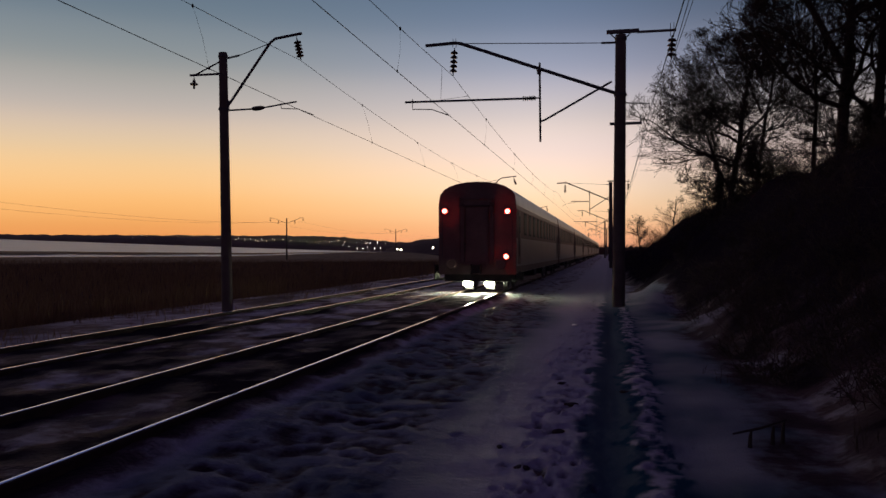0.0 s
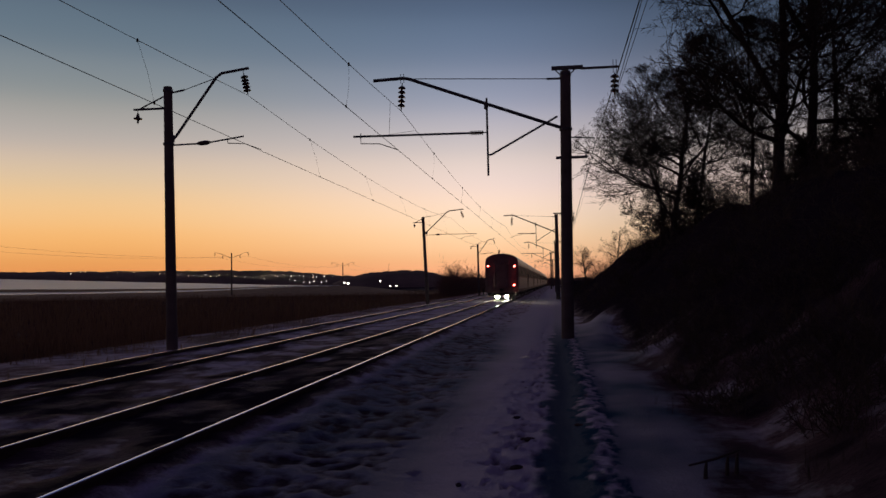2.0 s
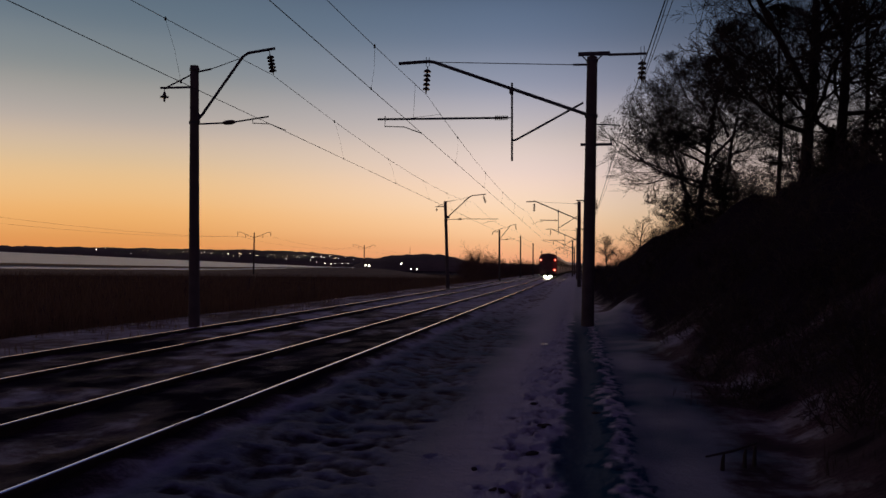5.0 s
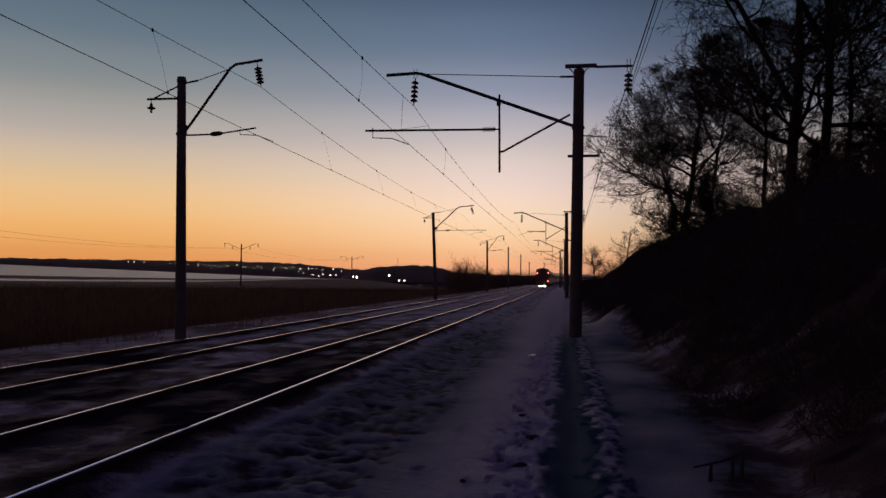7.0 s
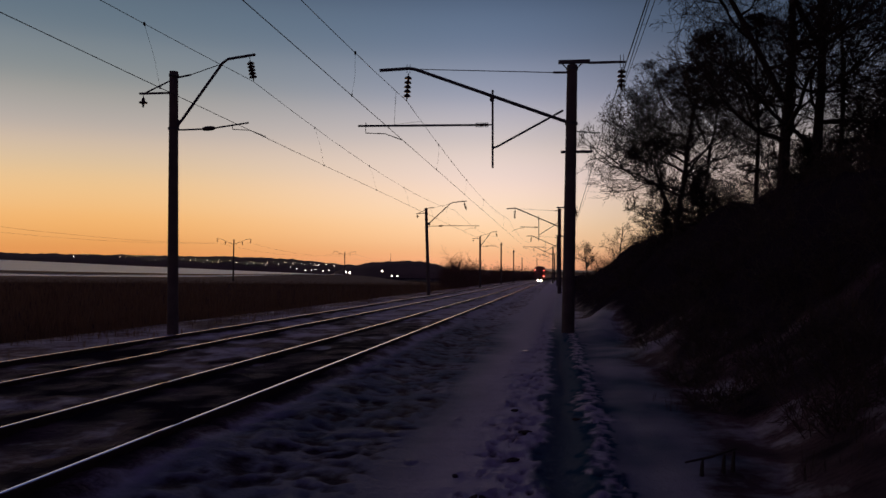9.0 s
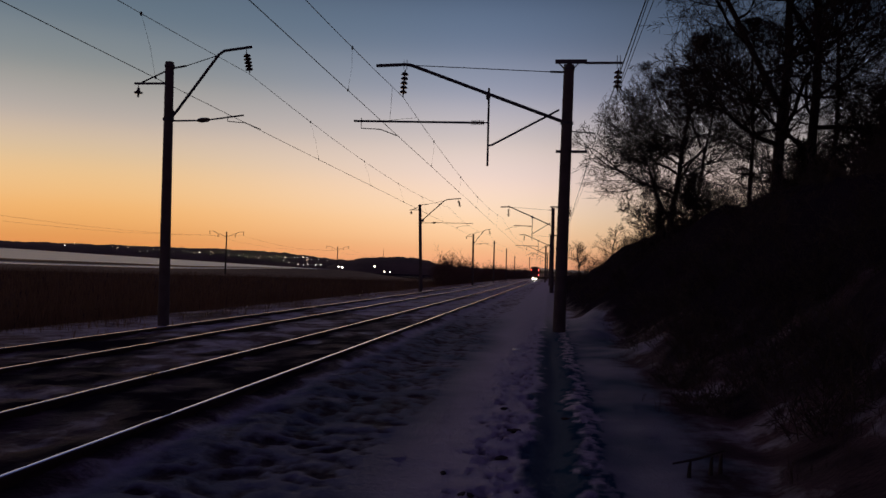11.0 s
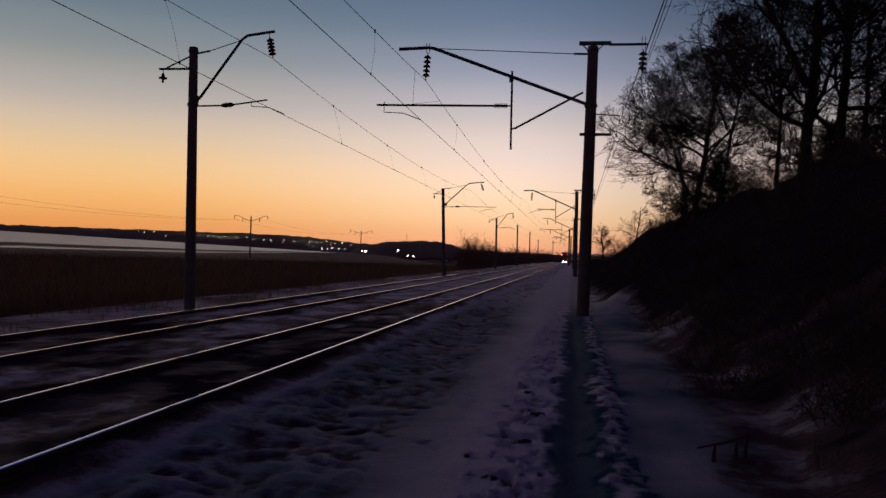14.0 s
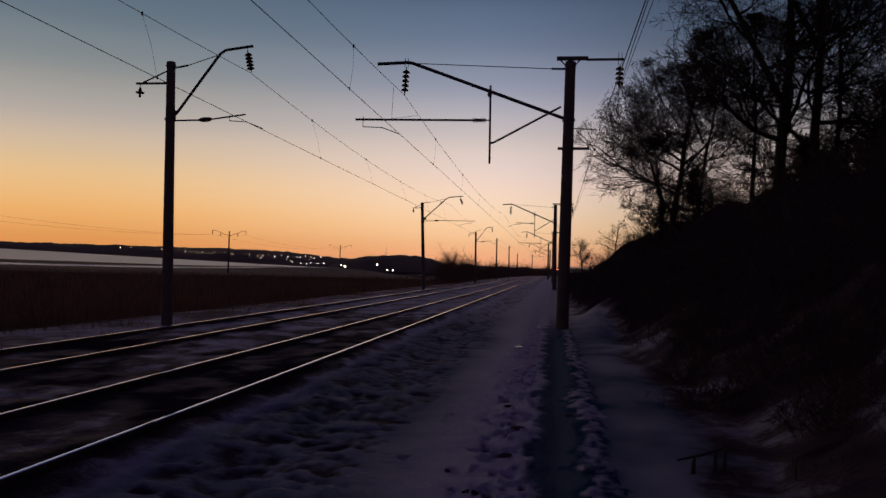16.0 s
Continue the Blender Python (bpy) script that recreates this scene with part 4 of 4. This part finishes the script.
shrubs = [thicket(200 + k, "thicket", pose(-16.0 - 2 * k, 140 + 11 * k, -1.6), 4.6 + .7 * k, 3.4, 18, "leafless reddish-brown thicket beside the track", "thickets beside the far track", M_THICKET, .016) for k in range(3)]
for k in range(66):
    y = 124 + 5.0 * k + rs.uniform(-4, 4)
    x = max(-15.0 - rs.uniform(0, 10), -.13 * y)
    copy_thing(shrubs[k % 3], pose(x + float(bend(y)), y, -1.3 + rs.uniform(-1.6, -.2), 0, 0, rs.uniform(0, 360)))
for k in range(26):
    copy_thing(shrubs[k % 3], pose(-60 + 3.4 * k + rs.uniform(-2, 2), 470 + rs.uniform(-30, 30), -.8 + rs.uniform(-.6, 1.2), 0, 0, rs.uniform(0, 360)))
bushes = [thicket(230 + k, "bush", at_bank(5.2 + k, 20 + 4 * k), (1.5, 1.1, .8)[k], (1.2, 1.1, .9)[k], 9, "dense leafless bush on the brushy bank", "bushes on the bank", M_BRUSH, .0032) for k in range(3)]
for k in range(150):
    y = 9.0 + 100 * (k / 150) ** 1.35 + rs.uniform(-1, 1)
    x = rs.uniform(2.7 - (1.1 if y > 34 else 0), 9.4)
    copy_thing(bushes[k % 3], at_bank(x, y, rs.uniform(0, 360)))
for k in range(34):
    y = rs.uniform(6.5, 22)
    x = rs.uniform(2.0, 5.2)
    copy_thing(bushes[1 + k % 2], at_bank(x, y, rs.uniform(0, 360)))


def blades(name, spots, hmin, hmax, width, mat, label, seed):
    """Many thin bent stalks in one mesh."""
    rng = np.random.RandomState(seed)
    n = len(spots)
    h = rng.uniform(hmin, hmax, n)
    ang = rng.uniform(0, 2 * np.pi, n)
    lean = rng.uniform(.05, .45, n) * h
    la = rng.uniform(0, 2 * np.pi, n)
    w = width * rng.uniform(.6, 1.4, n)
    p = np.array(spots)
    ax = np.stack([np.cos(ang), np.sin(ang), 0 * ang], -1) * w[:, None]
    ln = np.stack([np.cos(la) * lean, np.sin(la) * lean, 0 * la], -1)
    up = np.stack([0 * h, 0 * h, h], -1)
    v = np.stack([p - ax, p + ax, p + ax * .8 + up * .55 + ln * .3, p - ax * .8 + up * .55 + ln * .3, p + up + ln], 1).reshape(-1, 3)
    i = np.arange(n)[:, None] * 5
    quads = i + np.array([[0, 1, 2, 3]])
    tris = i + np.array([[3, 2, 4]])
    me = mesh_of(name, v.tolist(), quads.tolist() + tris.tolist(), mat)
    tagged(new(name, me), label, "dry grass", kind="stuff")


def scatter_reeds():
    rng = np.random.RandomState(4)
    spots = []
    n = 90000
    d = 14 + 236 * rng.uniform(0, 1, n) ** 1.6
    az = np.radians(rng.uniform(-62, -2.5, n))
    x, y = d * np.sin(az), d * np.cos(az)
    keep = (x - bend(y) < -16.2 - 1.8 * value_noise(y * .3, y * 0, 3)) & (y > 3)
    x, y = x[keep], y[keep]
    z = land(x, y) - .05
    return np.stack([x, y, z], -1)


S = scatter_reeds()
blades("reed_bed", S, .6, 1.30, .018, M_REED, "wide bed of dead brown reeds beside the line", 6)


def scatter_verge():
    """Stalks poking through the thin snow between the far track and the reeds, thicker away from the rails."""
    rng = np.random.RandomState(14)
    n = 14000
    y = 8 + 110 * rng.uniform(0, 1, n) ** 1.5
    u = -10.8 - 6.2 * rng.uniform(0, 1, n) ** .55
    keep = fbm(u * .7, y * .5, 2, 79) > -.12
    x, y = (u + bend(y))[keep], y[keep]
    return np.stack([x, y, land(x, y) - .03], -1)


blades("verge_grass", scatter_verge(), .08, .34, .008, M_REED, "dead brown stalks poking through thin snow beside the track", 16)


def scatter_brush():
    rng = np.random.RandomState(9)
    n = 42000
    y = 5 + 90 * rng.uniform(0, 1, n) ** 1.7
    x = 1.35 + 7.75 * rng.uniform(0, 1, n) ** .8
    keep = fbm(x * .8, y * .8, 2, 77) + .30 * (x - 2.3) - .10 * step(17, 10, y) > 0.05
    x, y = x[keep], y[keep]
    return np.stack([x, y, land(x, y) - .03], -1)


blades("bank_grass", scatter_brush(), .05, .26, .0035, M_BRUSH, "tangled dry grass and stalks on the bank", 12)


# ------------------------------------------------------------------ small things by the path
def broken_fence():
    z = on_bank(1.4, 7.7)
    m = thing("broken_fence", pose(1.40, 7.75, z), "low broken timber rail on short posts in the snow", "fence")
    bm = bmesh.new()
    tube(bm, [(-.25, -.12, .13), (0, .02, .16), (.26, .20, .21)], [.009, .013, .008], 6)
    part("rail", bm, M_WOOD, m)
    for x, y, h in ((-.10, -.06, .17), (.12, .10, .19), (.22, .17, .21)):
        bm = bmesh.new()
        tube(bm, [(x, y, -.1), (x + .006, y, h * .55), (x + .015, y, h - .02)], [.026, .017, .010], 7)
        part("post", bm, M_WOOD, m)


broken_fence()


def lump(x, y, s, mat, name, label, category, seed):
    rng = random.Random(seed)
    bm = bmesh.new()
    bmesh.ops.create_icosphere(bm, subdivisions=2, radius=s)
    for v in bm.verts:
        v.co *= rng.uniform(.8, 1.15)
        v.co.z *= .5 if mat is not M_ICE else .10
    me = bpy.data.meshes.new(name)
    bm.to_mesh(me); bm.free()
    me.materials.append(mat)
    ob = new(name, me)
    ob.matrix_basis = pose(x, y, on_bank(x, y) + s * .2, 0, 0, rng.uniform(0, 360)) @ Matrix.Diagonal((1.6, .9, 1, 1))
    tagged(ob, label, category)


lump(-.76, 19.4, .075, M_ICE, "ice_lump", "bright lump of ice on the path", "ice", 3)
for k, (x, y, s) in enumerate(((-.42, 8.0, .05), (-.62, 6.6, .045), (-.36, 9.4, .05), (-.55, 10.9, .045), (-.9, 7.3, .03), (.25, 10.5, .04))):
    lump(x, y, s, M_WOOD, "dark_clod", "dark clod of earth on the trodden snow", "clod", 20 + k)


# ------------------------------------------------------------------ the train
LENGTH, HALF = 24.0, 1.42


def coach_profile(inset=0.0):
    w = HALF - inset
    top = 4.02 - inset
    pts = [(-w, .66), (-w, 2.0), (-w, 3.16)]
    for k in range(1, 12):
        a = math.pi * (1 - k / 12)
        pts.append((w * math.cos(a) * (1 if abs(math.cos(a)) < .99 else .99), 3.16 + (top - 3.16) * math.sin(a) ** .62))
    pts += [(w, 3.16), (w, 2.0), (w, .66)]
    return pts


def build_coach(tail):
    label = "long pale railway passenger coach with red tail lamps, leaving" if tail else "long pale railway passenger coach coupled in the train"
    c = thing("passenger_coach", pose(0, 0, 0), label, "railway coach", "coaches of the train")
    prof = coach_profile()
    n = len(prof)

    def shell(y0, y1, sel, name, mat, lab="", cap=False):
        bm = bmesh.new()
        pts = [prof[i] for i in sel]
        a = [bm.verts.new((x, y0, z)) for x, z in pts]
        b = [bm.verts.new((x, y1, z)) for x, z in pts]
        for i in range(len(pts) - 1):
            bm.faces.new((a[i], a[i + 1], b[i + 1], b[i]))
        if cap:
            bm.faces.new(a)
            bm.faces.new(b[::-1])
        return part(name, bm, mat, c, lab, True)
    shell(.12, LENGTH - .12, range(2, n - 2), "roof", M_ROOF, "curved ribbed roof")
    for s in (-1, 1):  # side walls with window recesses
        bm = bmesh.new()
        box(bm, (s * (HALF - .05) - .05, .12, .70), (s * (HALF - .05) + .05, LENGTH - .12, 3.16), .012)
        wall = part("side_wall", bm, M_COACH, c)
        bm = bmesh.new()
        box(bm, (s * HALF - .01, .14, 1.98), (s * HALF + .006, LENGTH - .14, 3.02))
        part("window_band", bm, M_BAND, wall, "dark brownish-red window band")
        bm = bmesh.new()
        box(bm, (s * HALF - .01, .14, .72), (s * HALF + .010, LENGTH - .14, .95))
        part("sill_band", bm, M_BAND, wall)
        for k in range(10):
            y = 3.2 + k * 1.93
            bm = bmesh.new()
            box(bm, (s * HALF - .02, y - .55, 2.12), (s * HALF + .014, y + .55, 2.98), .012)
            win = part("window_frame", bm, M_RUBBER, wall)
            bm = bmesh.new()
            box(bm, (s * HALF + .006, y - .48, 2.19), (s * HALF + .019, y + .48, 2.91))
            part("pane", bm, M_GLASS, wall)
        for y in (1.15, LENGTH - 1.15):
            bm = bmesh.new()
            box(bm, (s * HALF - .03, y - .42, 1.02), (s * HALF + .016, y + .42, 2.98), .012)
            door = part("door", bm, M_END, c, "dark recessed entrance door")
            bm = bmesh.new()
            box(bm, (s * HALF + .008, y - .25, 2.15), (s * HALF + .021, y + .25, 2.8))
            part("pane", bm, M_GLASS, door)
            bm = bmesh.new()
            box(bm, (s * HALF - .30, y - .40, .42), (s * HALF + .02, y + .40, .47))
            box(bm, (s * HALF - .30, y - .40, .70), (s * HALF + .02, y + .40, .75))
            box(bm, (s * HALF - .30, y - .42, .40), (s * HALF - .26, y + .42, 1.0))
            part("footstep", bm, M_UNDER, c)
            bm = bmesh.new()
            tube(bm, [(s * (HALF + .05), y - .52, 1.3), (s * (HALF + .05), y - .52, 2.4)], .018, 6)
            part("handrail", bm, M_STEEL, c)
    for y, s in ((.10, -1), (LENGTH - .10, 1)):  # ends
        bm = bmesh.new()
        a = [bm.verts.new((x, y + s * .02, z)) for x, z in prof]
        b = [bm.verts.new((x, y - s * .10, z)) for x, z in prof]
        bm.faces.new(a)
        bm.faces.new(b[::-1])
        for i in range(n):
            bm.faces.new((a[i], a[(i + 1) % n], b[(i + 1) % n], b[i]))
        end = part("end_wall", bm, M_END, c, "sooty dark end wall")
        bm = bmesh.new()
        box(bm, (-.62, y + s * .02, 1.10), (-.46, y + s * .075, 3.25), .03)
        box(bm, (.46, y + s * .02, 1.10), (.62, y + s * .075, 3.25), .03)
        box(bm, (-.62, y + s * .02, 3.15), (.62, y + s * .075, 3.38), .05)
        box(bm, (-.55, y + s * .02, 1.00), (.55, y + s * .07, 1.12), .02)
        part("gangway", bm, M_END, end, "dark gangway frame")
        bm = bmesh.new()
        box(bm, (-.40, y + s * .02, 1.12), (.40, y + s * .06, 3.1), .01)
        part("gangway_door", bm, M_END, end)
        for x in (-.88, .88):
            bm = bmesh.new()
            lathe(bm, (x, y + s * .02, 1.04), (0, s, 0), [(0, .08), (.22, .08), (.24, .19), (.28, .20), (.30, .17)], 14)
            part("buffer", bm, M_END, end)
            bm = bmesh.new()
            tube(bm, [(x * 1.45, y + s * .06, 1.3), (x * 1.45, y + s * .06, 2.9)], .016, 6)
            part("grab_rail", bm, M_STEEL, end)
        bm = bmesh.new()
        box(bm, (-.16, y + s * .02, .72), (.16, y + s * .42, 1.0), .04)
        part("coupler", bm, M_UNDER, end)
    bm = bmesh.new()  # underframe
    box(bm, (-1.35, .2, .80), (1.35, LENGTH - .2, .97))
    part("underframe", bm, M_UNDER, c)
    for y0, y1, x0, x1, z0 in ((8.0, 10.2, -1.30, -.35, .35), (8.4, 9.6, .40, 1.30, .38), (11.2, 13.6, -1.28, -.2, .40), (13.0, 15.2, .30, 1.30, .36)):
        bm = bmesh.new()
        box(bm, (x0, y0, z0), (x1, y1, .82), .04)
        part("equipment_box", bm, M_UNDER, c)
    for yc in (3.4, LENGTH - 3.4):
        bm = bmesh.new()
        for s in (-1, 1):
            box(bm, (s * 1.08 - .07, yc - 1.7, .42), (s * 1.08 + .07, yc + 1.7, .62), .03)
            for dy in (-1.2, 1.2):
                box(bm, (s * 1.08 - .12, yc + dy - .18, .30), (s * 1.08 + .12, yc + dy + .18, .62), .03)
        box(bm, (-1.0, yc - .3, .45), (1.0, yc + .3, .80), .03)
        bogie = part("bogie", bm, M_UNDER, c, "black two-axle bogie frame")
        for dy in (-1.2, 1.2):
            bm = bmesh.new()
            for s in (-1, 1):
                lathe(bm, (s * .74, yc + dy, .475), (s, 0, 0), [(0, .50), (.03, .50), (.035, .475), (.13, .47), (.13, .38), (.10, .34), (.10, .12), (.14, .10)], 20)
            tube(bm, [(-.74, yc + dy, .475), (.74, yc + dy, .475)], .08, 8)
            part("wheelset", bm, M_WHEEL, bogie)
    bm = bmesh.new()
    for k in range(6):
        y = 2.5 + k * 3.8
        lathe(bm, (0, y, 3.98), (0, 0, 1), [(0, .2), (.10, .2), (.14, .12)], 10)
    part("roof_vents", bm, M_ROOF, c)
    if tail:
        for x, z in ((-1.17, 2.96), (1.12, 2.93), (1.07, 1.31)):
            bm = bmesh.new()
            lathe(bm, (x, .08, z), (0, -1, 0), [(0, .115), (.10, .115), (.12, .096)], 16)
            lamp = part("tail_lamp", bm, M_UNDER, c)
            bm = bmesh.new()
            lathe(bm, (x, -.035, z), (0, -1, 0), [(0, .088), (.03, .082), (.05, .06), (.06, .02)], 16)
            part("lens", bm, M_TAIL, lamp, "glowing red lens")
            bm = bmesh.new()
            lathe(bm, (x, -.09, z), (0, -1, 0), [(0, .058), (.02, .042)], 10)
            part("bulb", bm, M_TAILCORE, lamp)
        # beam added to cover the lamp hangers and the globes' upper half
        bm = bmesh.new()
        box(bm, (-1.25, .22, .40), (1.25, .30, .72), .03)
        part("end_beam", bm, M_UNDER, c, "black beam added under the end wall to hide the lamp hangers")
        for x in (-.46, .34):
            bm = bmesh.new()
            lathe(bm, (x, .80, .80), (0, 0, -1), [(0, .06), (.30, .06), (.34, .12), (.40, .12)], 12)
            # plate added behind the globe to keep its light off the wheels
            box(bm, (x - .17, 1.06, .08), (x + .17, 1.10, .46), .015)
            fl = part("underframe_light", bm, M_UNDER, c, "black lamp housing with an added light-blocking plate")
            bm = bmesh.new()
            lathe(bm, (x, .80, .40), (0, 0, -1), [(0, .09), (.04, .15), (.10, .19), (.17, .16), (.21, .08)], 16)
            part("globe", bm, M_FLOOD, fl, "bright greenish-white globe")
    return c


TAIL = build_coach(True)
COACHES = [TAIL]
plain = build_coach(False)
COACHES.append(plain)
for k in range(7):
    COACHES.append(copy_thing(plain, pose(0, 0, 0)))


def motions():
    """The train runs away north along the near track at an even pace."""
    for k, coach in enumerate(COACHES):
        rows = []
        for i in range(33):
            t = i * .5
            a = 29.0 + 20.6 * t + k * (LENGTH + .55)
            b = a + LENGTH
            x0, x1 = -4.63 + float(bend(a)), -4.63 + float(bend(b))
            rows.append((t, pose(x0, a, .25, 0, 0, -math.degrees(math.atan2(x1 - x0, b - a)))))
        walk(coach, rows)


motions()
